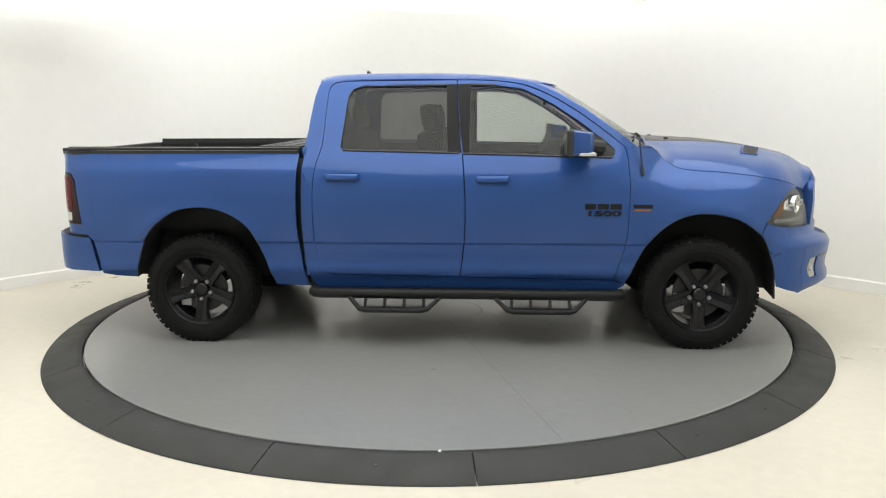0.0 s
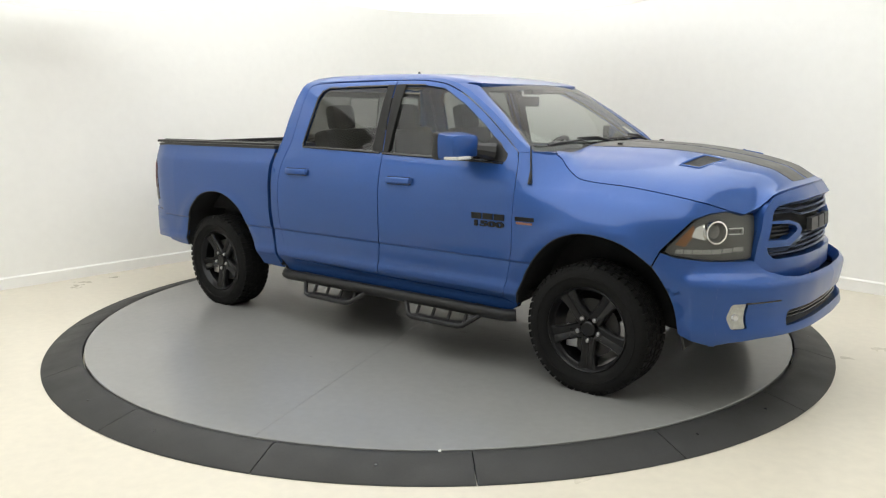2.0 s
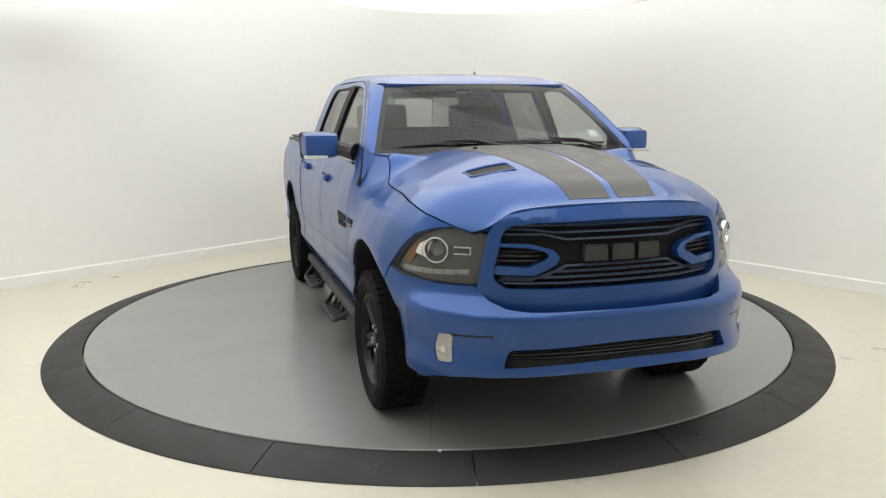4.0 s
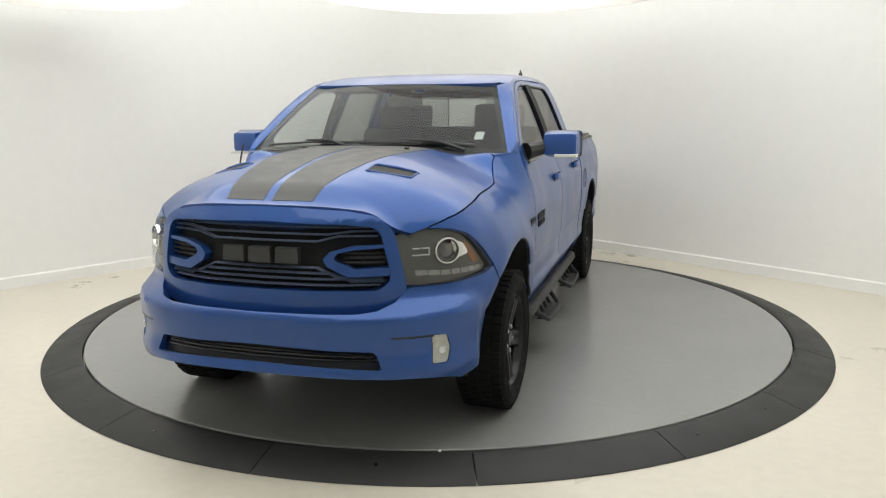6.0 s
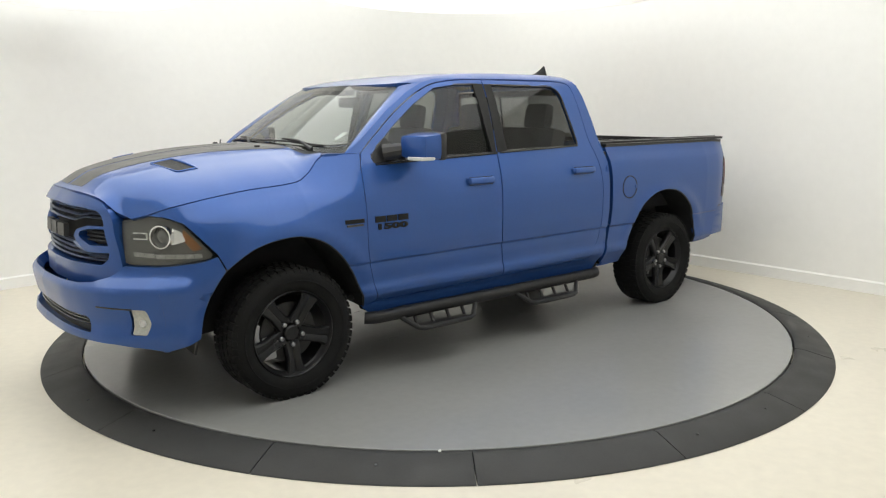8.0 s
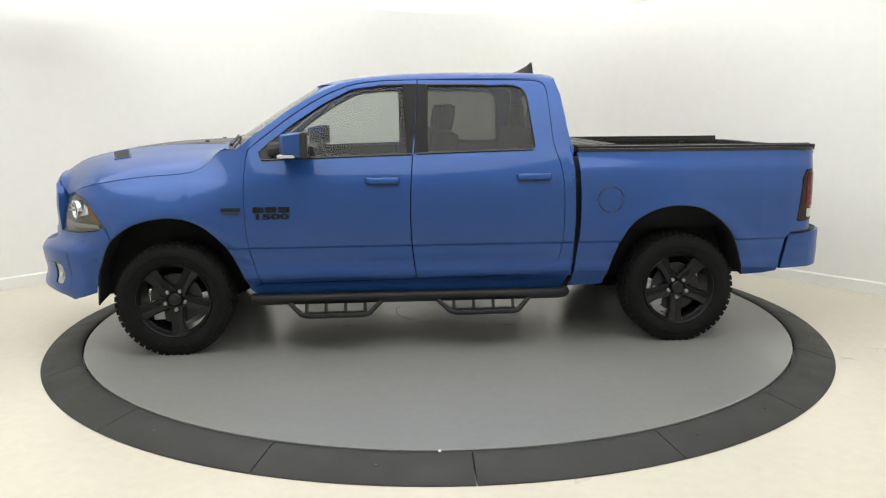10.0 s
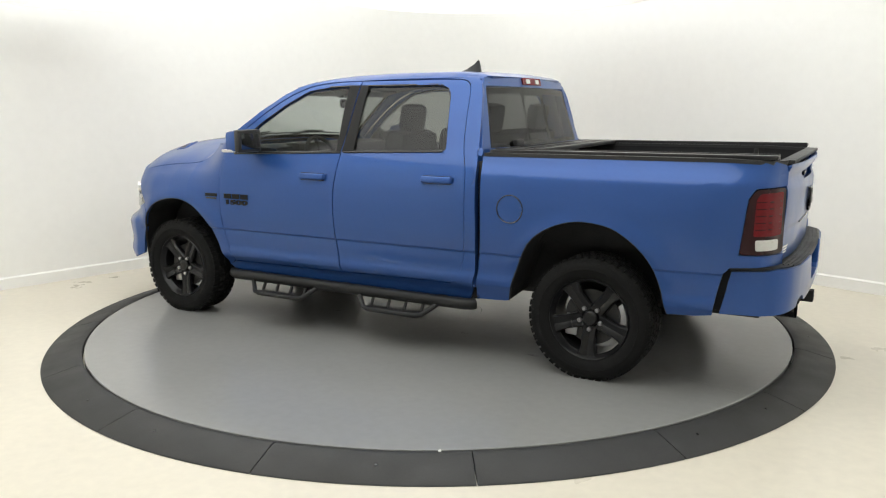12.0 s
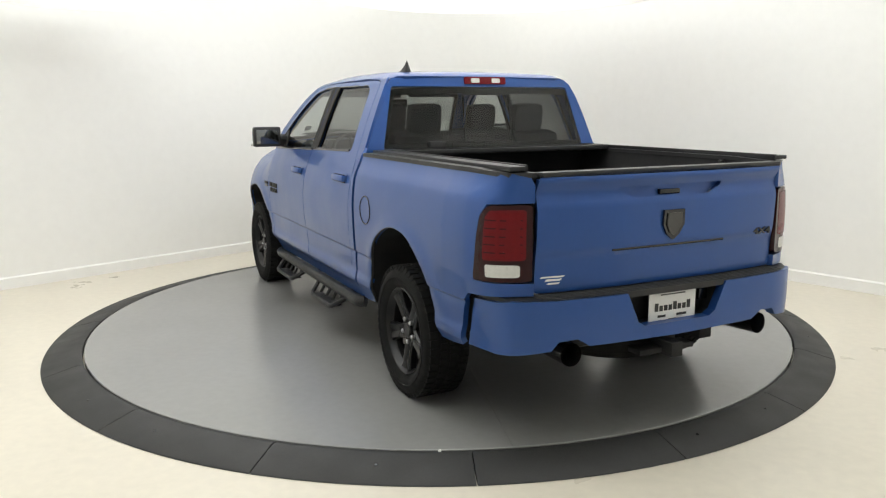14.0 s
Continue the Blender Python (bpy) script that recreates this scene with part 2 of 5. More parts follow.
def lathe(bm, prof, seg=64, m=None, close=False):
    """A profile of (radius, height) turned round the z axis."""
    m = m or Matrix()
    rings = [[bm.verts.new(m @ Vector((r * math.cos(2 * math.pi * k / seg), r * math.sin(2 * math.pi * k / seg), h))) for k in range(seg)] for r, h in prof]
    pairs = list(zip(rings, rings[1:])) + ([(rings[-1], rings[0])] if close else [])
    fs = []
    for a, b in pairs:
        for k in range(seg):
            fs.append(bm.faces.new((a[k], a[(k + 1) % seg], b[(k + 1) % seg], b[k])))
    bmesh.ops.recalc_face_normals(bm, faces=fs)


def plate(bm, outline, fn, t, n=None):
    """A thin solid slab: an outline laid on fn(a, b), t thick towards n."""
    top = [bm.verts.new(fn(*p) + n * t) for p in outline]
    bot = [bm.verts.new(fn(*p)) for p in outline]
    fs = [bm.faces.new(top), bm.faces.new(bot[::-1])]
    k = len(top)
    for i in range(k):
        fs.append(bm.faces.new((top[i], bot[i], bot[(i + 1) % k], top[(i + 1) % k])))
    bmesh.ops.recalc_face_normals(bm, faces=fs)


# ---- the studio ----
CORNERS = [Vector((-0.09, 5.58)), Vector((-6.2, -0.89)), Vector((-0.3, -7.5)), Vector((5.5, -0.98))]


def inset_corners(d):
    """The room's four corners with all walls moved in by d."""
    lines = []
    for k in range(4):
        p, q = CORNERS[k], CORNERS[(k + 1) % 4]
        e = (q - p).normalized()
        lines.append((p + Vector((-e.y, e.x)) * d, e))
    out = []
    for k in range(4):
        (p, e), (q, f) = lines[k - 1], lines[k]
        s = ((q - p).x * f.y - (q - p).y * f.x) / (e.x * f.y - e.y * f.x)
        out.append(p + e * s)
    return out


def room_outline(inset=0.0, r=1.3):
    o = rounded([tuple(p) for p in inset_corners(inset)], r, 14)
    out = []
    for k, p in enumerate(o):
        q = o[(k + 1) % len(o)]
        out.append(p)
        if k % 15 == 14:
            out += [(p[0] + (q[0] - p[0]) * j / 8, p[1] + (q[1] - p[1]) * j / 8) for j in range(1, 8)]
    return out


def studio():
    out = room_outline()
    bm = bmesh.new()
    n = len(out)
    # walls rise straight and sweep into the ceiling
    H, R = 3.7, 0.7
    prof = [(0, 0), (0, H - R)] + [(R * (1 - math.cos(a)), H - R + R * math.sin(a)) for a in np.linspace(0.15, math.pi / 2, 8)]
    rings = []
    for inset, z in prof:
        o = room_outline(inset, max(0.2, 1.3 - inset))
        rings.append([bm.verts.new((p[0], p[1], z)) for p in o])
    # unseen stretch behind the camera, kept apart in a duller tone to shape the light
    dark = bmesh.new()
    for a, b in zip(rings, rings[1:]):
        for k in range(n):
            q = (a[k], b[k], b[(k + 1) % n], a[(k + 1) % n])
            if max(v.co.y for v in q) < -3.2:
                dark.faces.new([dark.verts.new(v.co) for v in q])
            else:
                bm.faces.new(q)
    for v in [v for v in bm.verts if not v.link_faces]:
        bm.verts.remove(v)
    back = [bm.verts.new((p[0], p[1], 0)) for p in room_outline(-0.15)]
    back2 = [bm.verts.new((p[0], p[1], H + 0.2)) for p in room_outline(-0.15)]
    for k in range(n):
        bm.faces.new((back[k], back[(k + 1) % n], back2[(k + 1) % n], back2[k]))
    tagged(part("wall", bm, WALL), "seamless white studio wall with rounded corner", "wall", kind="structure")
    bmesh.ops.remove_doubles(dark, verts=dark.verts[:], dist=0.001)
    tagged(part("wall_behind_camera", dark, DULL_WALL), "unseen duller wall stretch behind the camera, added to dim reflections", "wall", kind="structure")
    bm = bmesh.new()
    o = room_outline(R - 0.02, 0.6)
    bm.faces.new([bm.verts.new((p[0], p[1], H)) for p in o])
    g = bmesh.ops.extrude_face_region(bm, geom=bm.faces[:])
    for v in g["geom"]:
        if isinstance(v, bmesh.types.BMVert):
            v.co.z += 0.15
    tagged(part("ceiling", bm, CEIL), "flat white studio ceiling", "ceiling", kind="structure")
    bm = bmesh.new()
    o = room_outline(-0.15)
    top = [bm.verts.new((p[0], p[1], -0.06)) for p in o]
    bm.faces.new(top)
    g = bmesh.ops.extrude_face_region(bm, geom=bm.faces[:])
    for v in g["geom"]:
        if isinstance(v, bmesh.types.BMVert):
            v.co.z -= 0.2
    bmesh.ops.recalc_face_normals(bm, faces=bm.faces[:])
    tagged(part("floor", bm, FLOOR), "cream glossy epoxy studio floor", "floor", kind="structure")
    # low skirting round the foot of the wall
    bm = bmesh.new()
    a, b = room_outline(0.0), room_outline(0.018)
    va = [[bm.verts.new((p[0], p[1], z)) for p in o] for o, z in ((b, -0.06), (b, 0.045), (a, 0.06))]
    for q, w in zip(va, va[1:]):
        for k in range(n):
            bm.faces.new((q[k], w[k], w[(k + 1) % n], q[(k + 1) % n]))
    tagged(part("baseboard", bm, WALL, angle=20), "low white skirting along the wall", "baseboard", kind="structure")


def light_outline(inset):
    """The luminous panel covers the room but for the corner where the camera stands."""
    n, w, s, e = inset_corners(inset)
    lo = -5.0 + (inset - 1.0)
    cut = lambda p: p.lerp(s, (lo - p.y) / (s.y - p.y))
    return rounded([tuple(p) for p in (n, w, cut(w), cut(e), e)], 0.6, 10)


def added_ceiling_panel():
    """One wide glowing sheet under the ceiling, out of view, added to light the room evenly."""
    e = tagged(new("added_ceiling_panel"), "unseen glowing ceiling panel added to light the studio", "ceiling light")
    bm = bmesh.new()
    bm.faces.new([bm.verts.new((p[0], p[1], 3.62)) for p in light_outline(1.0)][::-1])
    part("glow_sheet", bm, LIGHT, e, "glowing white sheet added as a light source", False)
    bm = bmesh.new()
    a, c = light_outline(1.0), light_outline(0.94)
    n = len(a)
    r = [[bm.verts.new((p[0], p[1], z)) for p in o] for o, z in ((a, 3.625), (a, 3.60), (c, 3.60), (c, 3.69))]
    for q, w in zip(r, r[1:]):
        for k in range(n):
            bm.faces.new((q[k], q[(k + 1) % n], w[(k + 1) % n], w[k]))
    part("frame", bm, CEIL, e, "", True, 30)


def cove_lights():
    """A trough along the top of the white walls with lamps that wash the wall."""
    e = tagged(new("cove_light"), "white cove lamp trough that washes the studio wall", "cove light")
    a = [p for p in room_outline(0.50, 0.9)]
    run = [k for k in range(len(a)) if a[k][1] > -5.2]
    cut = next(i for i in range(len(run)) if run[i] - run[i - 1] > 1) if any(run[i] - run[i - 1] > 1 for i in range(1, len(run))) else 0
    run = run[cut:] + run[:cut]
    o1, o2 = room_outline(0.50, 0.9), room_outline(0.53, 0.9)
    bm, lm = bmesh.new(), bmesh.new()
    for i, j in zip(run, run[1:]):
        q = [(o1[i], 3.34), (o1[j], 3.34), (o1[j], 3.44), (o1[i], 3.44)]
        lm.faces.new([lm.verts.new((p[0], p[1], z)) for p, z in q])
        for (pa, za), (pb, zb) in (((o2, 3.32), (o2, 3.46)), ((o2, 3.32), (o1, 3.32)), ((o1, 3.46), (o2, 3.46))):
            bm.faces.new([bm.verts.new((p[0], p[1], z)) for p, z in ((pa[i], za), (pa[j], za), (pb[j], zb), (pb[i], zb))])
    for m in (bm, lm):
        bmesh.ops.remove_doubles(m, verts=m.verts[:], dist=0.001)
    part("trough", bm, CEIL, e, "", True, 20)
    part("lamp_strip", lm, COVE, e, "glowing lamp strip", False)


def canopies():
    for x, y, r, z in ((0.55, 1.05, 1.75, 2.72), (-3.05, 0.75, 0.85, 2.62)):
        e = tagged(new("ceiling_canopy"), "round white fabric canopy hung from the ceiling", "canopy", group="canopies")
        e.location = (x, y, z)
        bm = bmesh.new()
        lathe(bm, [(0.001, 0.0), (r - 0.05, 0.0), (r, 0.03), (r, 0.06), (r - 0.05, 0.08), (0.001, 0.08)], 72)
        part("fabric", bm, FABRIC, e)
        for k in range(3):
            bm = bmesh.new()
            a = 2 * math.pi * k / 3
            tube(bm, [(0.7 * r * math.cos(a), 0.7 * r * math.sin(a), 0.07), (0.7 * r * math.cos(a), 0.7 * r * math.sin(a), 3.7 - z)], 0.003, 6)
            part("wire", bm, CEIL, e)


def turntable():
    """The turning disc and the fixed ramp ring round it."""
    disc = tagged(new("turntable_disc"), "grey painted steel disc of the turntable with scuffs", "turntable")
    # three floor plates with hairline joints, and a round one in the middle
    for d0, d1 in ((-72, -18), (-18, 162), (162, 288)):
        n = (d1 - d0) // 3
        bm = bmesh.new()
        a0 = radians(d0)
        prof = [(0.36, -0.05), (0.36, -0.0015), (0.3615, 0.0), (1.0, 0.0), (1.8, 0.0), (2.718, 0.0), (2.722, -0.004), (2.722, -0.05)]
        rings = []
        for j in range(n + 1):
            row = []
            for r, z in prof:
                g = 0.0008 / r
                a = a0 + g + (radians(d1 - d0) - 2 * g) * j / n
                row.append(bm.verts.new((r * math.cos(a), r * math.sin(a), z)))
            rings.append(row)
        for p, q in zip(rings, rings[1:]):
            for i in range(len(prof) - 1):
                bm.faces.new((p[i], p[i + 1], q[i + 1], q[i]))
        bm.faces.new(rings[0][::-1])
        bm.faces.new(rings[-1])
        bmesh.ops.recalc_face_normals(bm, faces=bm.faces[:])
        part("floor_plate", bm, DISC, disc, "", True, 20)
    bm = bmesh.new()
    lathe(bm, [(0.001, 0.0), (0.357, 0.0), (0.3585, -0.0015), (0.3585, -0.05)], 60)
    part("centre_plate", bm, DISC, disc, "", True, 20)
    # scuff marks and dropped bits on the plates
    marks = ((0.75, 0.41, 0.05), (-0.51, 0.49, 0.06), (-1.18, 0.75, 0.05), (0.93, -0.38, 0.045), (0.09, -1.51, 0.02), (0.56, -0.40, 0.04))
    for i, (x, y, s) in enumerate(marks):
        bm = bmesh.new()
        rr = random.Random(i)
        pts = [(x + s * (0.5 + 0.5 * rr.random()) * math.cos(q), y + 0.4 * s * (0.5 + 0.5 * rr.random()) * math.sin(q)) for q in np.linspace(0, 2 * math.pi, 9)[:-1]]
        plate(bm, pts, lambda u, v: Vector((u, v, 0.0002)), 0.0012, Vector((0, 0, 1)))
        part("scuff_mark", bm, MATTE, disc)
    return disc


SCREWS = {-150: (0.62,), -128: (0.3,), -108: (0.55,), -66: (0.2, 0.8), -24: (0.4,), 39: (0.6,), 102: (0.3,)}


def ramp_ring():
    ring = tagged(new("turntable_ramp"), "charcoal rubber ramp ring of segments round the turntable", "ramp ring")
    bm = bmesh.new()
    box(bm, (0.0, -2.742, 0.002), (0.014, 0.022, 0.004), 0.001)
    part("paint_chip", bm, WHITEP, ring, "small white paint chip")
    seams = [-150.0, -128.5, -107.8, -86.7, -65.9, -45.7, -24.4, -3, 18, 39, 60, 81, 102, 123, 144, 165, 186, 210 - 0.0]
    for a0, a1 in zip(seams, seams[1:]):
        bm = bmesh.new()
        k = 10
        g = 0.0011
        prof = [(2.735, -0.058), (2.735, -0.004), (2.741, 0.0), (2.78, 0.0), (2.985, -0.048), (2.995, -0.058)]
        rings = []
        for j in range(k + 1):
            a = radians(a0) + g + (radians(a1 - a0) - 2 * g) * j / k
            rings.append([bm.verts.new((r * math.cos(a), r * math.sin(a), z)) for r, z in prof])
        for p, q in zip(rings, rings[1:]):
            for i in range(len(prof) - 1):
                bm.faces.new((p[i], q[i], q[i + 1], p[i + 1]))
        bm.faces.new(rings[0])
        bm.faces.new(rings[-1][::-1])
        bmesh.ops.recalc_face_normals(bm, faces=bm.faces[:])
        sg = part("segment", bm, RINGM, ring)
        # a flush screw head in some of the segments
        for f in SCREWS.get(round(a0), ()):
            bm = bmesh.new()
            a = radians(a0 + (a1 - a0) * f)
            lathe(bm, [(0.001, 0.002), (0.007, 0.002), (0.009, 0.0), (0.009, -0.01)], 12, Matrix.Translation((2.86 * math.cos(a), 2.86 * math.sin(a), -0.0187)) @ Matrix.Rotation(a, 4, "Z") @ Matrix.Rotation(radians(13.5), 4, "Y"))
            part("screw", bm, GLOSS, sg)


studio()
added_ceiling_panel()
cove_lights()
canopies()
disc = turntable()
ramp_ring()

# ---- the truck: x forward, y to its left, z up from the ground, origin between the axles ----
truck = tagged(new("pickup_truck"), "blue four-door pickup truck with black wheels and black bonnet stripes", "pickup truck")

CAB = pchip([(0.38, 0.93), (0.46, 0.958), (0.50, 0.99), (0.535, 1.012), (0.56, 1.014), (0.61, 1.006), (0.70, 1.012), (0.733, 1.011), (0.744, 1.021), (0.75, 1.0215), (0.85, 1.03), (1.0, 1.033), (1.1, 1.026), (1.2, 1.005), (1.28, 0.978), (1.35, 0.95), (1.40, 0.928), (1.6, 0.85), (1.8, 0.76), (1.87, 0.715), (1.92, 0.62)])
FEN = pchip([(0.3, 0.95), (0.5, 0.985), (0.7, 1.011), (0.733, 1.010), (0.744, 1.020), (0.75, 1.0205), (0.85, 1.03), (0.95, 1.03), (1.03, 1.018), (1.1, 0.99), (1.16, 0.95), (1.2, 0.905), (1.244, 0.856), (1.3, 0.80), (1.36, 0.75), (1.42, 0.70)])
FEN2 = pchip([(0.3, 0.95), (0.5, 0.985), (0.7, 1.011), (0.733, 1.010), (0.744, 1.020), (0.75, 1.0205), (0.85, 1.03), (0.95, 1.03), (1.03, 1.026), (1.1, 1.012), (1.16, 0.99), (1.2, 0.968), (1.244, 0.94), (1.3, 0.88), (1.4, 0.75)])
BED = pchip([(0.38, 0.945), (0.46, 0.975), (0.50, 0.995), (0.535, 1.012), (0.56, 1.014), (0.61, 1.008), (0.70, 1.013), (0.733, 1.011), (0.744, 1.021), (0.75, 1.0215), (0.9, 1.032), (1.05, 1.033), (1.17, 1.022), (1.25, 1.005), (1.29, 0.985), (1.33, 0.965), (1.37, 0.95)])
EDGE = pchip([(1.3, 1.41), (1.44, 1.386), (1.53, 1.30), (1.63, 1.25), (1.95, 1.222), (2.16, 1.196), (2.36, 1.155), (2.46, 1.115), (2.53, 1.088), (2.6, 1.068), (2.8, 1.06)])
FRONT_TAPER = pchip([(1.85, 0.0), (2.05, 0.012), (2.2, 0.05), (2.3, 0.085), (2.41, 0.16), (2.5, 0.255), (2.57, 0.345), (2.63, 0.45), (2.7, 0.6)])
REAR_TAPER = pchip([(-2.86, 1.1), (-2.835, 1.0), (-2.82, 0.86), (-2.79, 0.55), (-2.74, 0.30), (-2.66, 0.15), (-2.55, 0.05), (-2.35, 0.0)])


VENT = [(2.185, 0.352), (2.115, 0.565), (2.225, 0.565), (2.305, 0.352)]


def ease(a, b, x):
    t = min(1, max(0, (x - a) / (b - a)))
    return t * t * (3 - 2 * t)


def side_y(x, z):
    """Half width of the body at x and height z."""
    y = CAB(z)
    if x > 1.2:
        zz = z + (1.244 - EDGE(max(1.63, x)))
        k = ease(1.9, 2.42, x)
        f = FEN(zz) * (1 - k) + FEN2(zz) * k
        w = ease(1.2, 1.62, x)
        y = y * (1 - w) + f * w
    elif x < -0.99:
        y = BED(z)
    # lips round the wheel openings
    for cx, cz in ((1.77, 0.42), (-1.77, 0.42)):
        d = math.hypot(x - cx, z - cz)
        y += 0.014 * math.exp(-((d - 0.56) / 0.06) ** 2) * ease(0.5, 0.8, z)
    if z < 1.45:
        y -= FRONT_TAPER(x) if x > 1.85 else 0
    if x < -2.35:
        y -= (y - 0.785) * REAR_TAPER(x)
    return y


def side(s, off=0.0):
    return lambda x, z: Vector((x, s * (side_y(x, z) + off), z))


def side_out(s):
    return lambda p: Vector((0.3 if p.x > 2 else (-0.3 if p.x < -2.5 else 0), s, 0.05))


NOSE = pchip([(0, 2.775), (0.25, 2.76), (0.45, 2.71), (0.6, 2.64), (0.7, 2.565), (0.8, 2.465), (0.88, 2.375), (0.95, 2.255), (0.99, 2.15), (1.03, 1.95)])
NOSE_B = pchip([(0, 2.86), (0.3, 2.845), (0.5, 2.805), (0.65, 2.74), (0.76, 2.655), (0.85, 2.555), (0.92, 2.45), (0.97, 2.33), (1.0, 2.22), (1.02, 2.05)])
NOSE_Z = pchip([(0.33, -0.075), (0.38, -0.04), (0.42, -0.012), (0.46, 0.0), (0.55, -0.022), (0.66, -0.005), (0.72, 0.0), (0.76, -0.012), (0.80, -0.05), (0.86, -0.085), (1.0, -0.085), (1.2, -0.11)])


def lean(z):
    """How far the grille leans back at height z."""
    return 0.12 * max(0, z - 1.0) + 0.55 * max(0, z - 1.15)


def nose_x(y, z):
    """Front surface: bumper below, grille above."""
    y = abs(y)
    w = ease(0.71, 0.83, z)
    return (NOSE_B(y) + NOSE_Z(z)) * (1 - w) + (NOSE(y) - lean(z)) * w


def nose(off=0.0):
    return lambda y, z: Vector((nose_x(y, z) + off, y, z))


def grille_at(off=0.0):
    return lambda y, z: Vector((NOSE(abs(y)) - lean(z) + off, y, z))


TAIL = pchip([(0, -2.885), (0.3, -2.882), (0.6, -2.862), (0.75, -2.842), (0.8, -2.83)])
TAIL_Z = pchip([(0.7, 0.03), (0.8, 0.025), (0.97, 0.016), (1.0, 0.008), (1.2, 0.0), (1.27, 0.02), (1.3, 0.008), (1.34, -0.012), (1.37, 0.0)])


def tail(off=0.0):
    return lambda y, z: Vector((TAIL(abs(y)) + TAIL_Z(z) - off, y, z))


BUMP = pchip([(0, -2.955), (0.4, -2.95), (0.68, -2.93), (0.80, -2.905), (0.88, -2.865), (0.93, -2.80), (0.965, -2.68), (0.976, -2.545)])


def bump(off=0.0):
    return lambda y, z: Vector((BUMP(abs(y)) + 0.06 * max(0, 0.62 - z) - off, y, z))


RIDGE = pchip([(1.3, 1.45), (1.45, 1.444), (1.6, 1.442), (1.77, 1.434), (1.91, 1.426), (2.05, 1.412), (2.285, 1.376), (2.45, 1.342), (2.58, 1.305), (2.67, 1.262), (2.74, 1.222), (2.79, 1.18)])
HOODW = pchip([(x, side_y(x, EDGE(max(1.63, x)))) for x in (1.3, 1.45, 1.63, 1.8, 2.0, 2.16, 2.3, 2.4, 2.46)] + [(2.53, 0.672), (2.6, 0.645), (2.7, 0.63), (2.8, 0.62)])
SEAM = pchip([(x, side_y(x, EDGE(x)) - 0.005) for x in (1.4, 1.44, 1.48, 1.53, 1.58, 1.63, 1.7, 1.8, 1.9, 2.0, 2.1, 2.2, 2.3, 2.36, 2.42)] + [(2.46, 0.73), (2.53, 0.665), (2.56, 0.63), (2.6, 0.63), (2.9, 0.63)])
ACROSS = pchip([(0, 1.0), (0.3, 0.985), (0.4, 0.95), (0.5, 0.86), (0.62, 0.715), (0.75, 0.55), (0.87, 0.35), (0.95, 0.16), (1.0, 0.0), (1.2, -0.8)])
FULL = pchip([(0, 1.0), (0.35, 0.97), (0.55, 0.875), (0.7, 0.71), (0.8, 0.55), (0.88, 0.37), (0.95, 0.17), (1.0, 0.0), (1.2, -0.9)])
LEAD = pchip([(0, 2.710), (0.25, 2.695), (0.43, 2.661), (0.535, 2.621), (0.59, 2.587), (0.625, 2.555), (0.7, 2.50), (0.9, 2.4)])
LEAD_Z = pchip([(0, 1.229), (0.25, 1.225), (0.42, 1.212), (0.535, 1.190), (0.585, 1.155), (0.622, 1.108), (0.7, 1.10), (0.9, 1.10)])


def hood_raw(x, y):
    u = abs(y) / HOODW(x)
    lo, hi = EDGE(max(x, 1.63)), RIDGE(x)
    f = ease(2.1, 2.6, x)
    return lo + (hi - lo) * (ACROSS(u) * (1 - f) + FULL(u) * f)


def hood_z(x, y):
    z = hood_raw(x, y)
    # meets the wing along the seam
    ys = SEAM(x)
    d = (EDGE(x) - hood_raw(x, ys)) * (1 - 0.55 * ease(2.47, 2.57, x))
    z += d * math.exp(-((ys - abs(y)) / 0.16) ** 2)
    # the leading edge turns down to the top of the grille
    w = max(0.0, min(1.0, 1 - (LEAD(abs(y)) - x) / 0.17)) ** 2 * (1 - ease(0.42, 0.62, abs(y)))
    return z * (1 - w) + LEAD_Z(abs(y)) * w


def hood(off=0.0):
    return lambda x, y: Vector((x, y, hood_z(x, y) + off))


ROOFX = pchip([(-1.0, 1.82), (-0.955, 1.868), (-0.9, 1.897), (-0.82, 1.912), (-0.656, 1.921), (-0.25, 1.923), (0.156, 1.914), (0.36, 1.900), (0.565, 1.876), (0.70, 1.850), (0.80, 1.822), (0.9, 1.78)])


def roof(off=0.0):
    def f(x, y):
        a = abs(y)
        return Vector((x, y, ROOFX(x) + 0.012 * (1 - (a / 0.6) ** 2) - 4.5 * max(0, a - 0.62) ** 2 + off))
    return f


up = lambda p: Vector((0, 0, 1))
fwd = lambda p: Vector((1, 0.3 * (1 if p.y > 0 else -1), 0.1))
aft = lambda p: Vector((-1, 0.2 * (1 if p.y > 0 else -1), 0.1))

A_LINE = [(1.225, 1.405), (0.94, 1.62), (0.735, 1.745), (0.60, 1.805), (0.50, 1.835), (0.33, 1.857), (0.10, 1.865)]
F_ARCH = [(2.305, 0.335), (2.285, 0.472), (2.262, 0.595), (2.19, 0.756), (2.12, 0.836), (1.993, 0.915), (1.832, 0.955), (1.674, 0.95), (1.52, 0.882), (1.38, 0.735), (1.30, 0.58), (1.24, 0.44)]
R_ARCH = [(-1.225, 0.43), (-1.25, 0.51), (-1.289, 0.628), (-1.381, 0.826), (-1.493, 0.924), (-1.645, 0.983), (-1.799, 0.99), (-1.955, 0.95), (-2.116, 0.824), (-2.203, 0.666), (-2.253, 0.474)]
F_DOOR_FRONT = [(1.165, 0.485), (1.20, 0.593), (1.24, 0.76), (1.252, 0.873), (1.257, 1.149), (1.245, 1.33)]
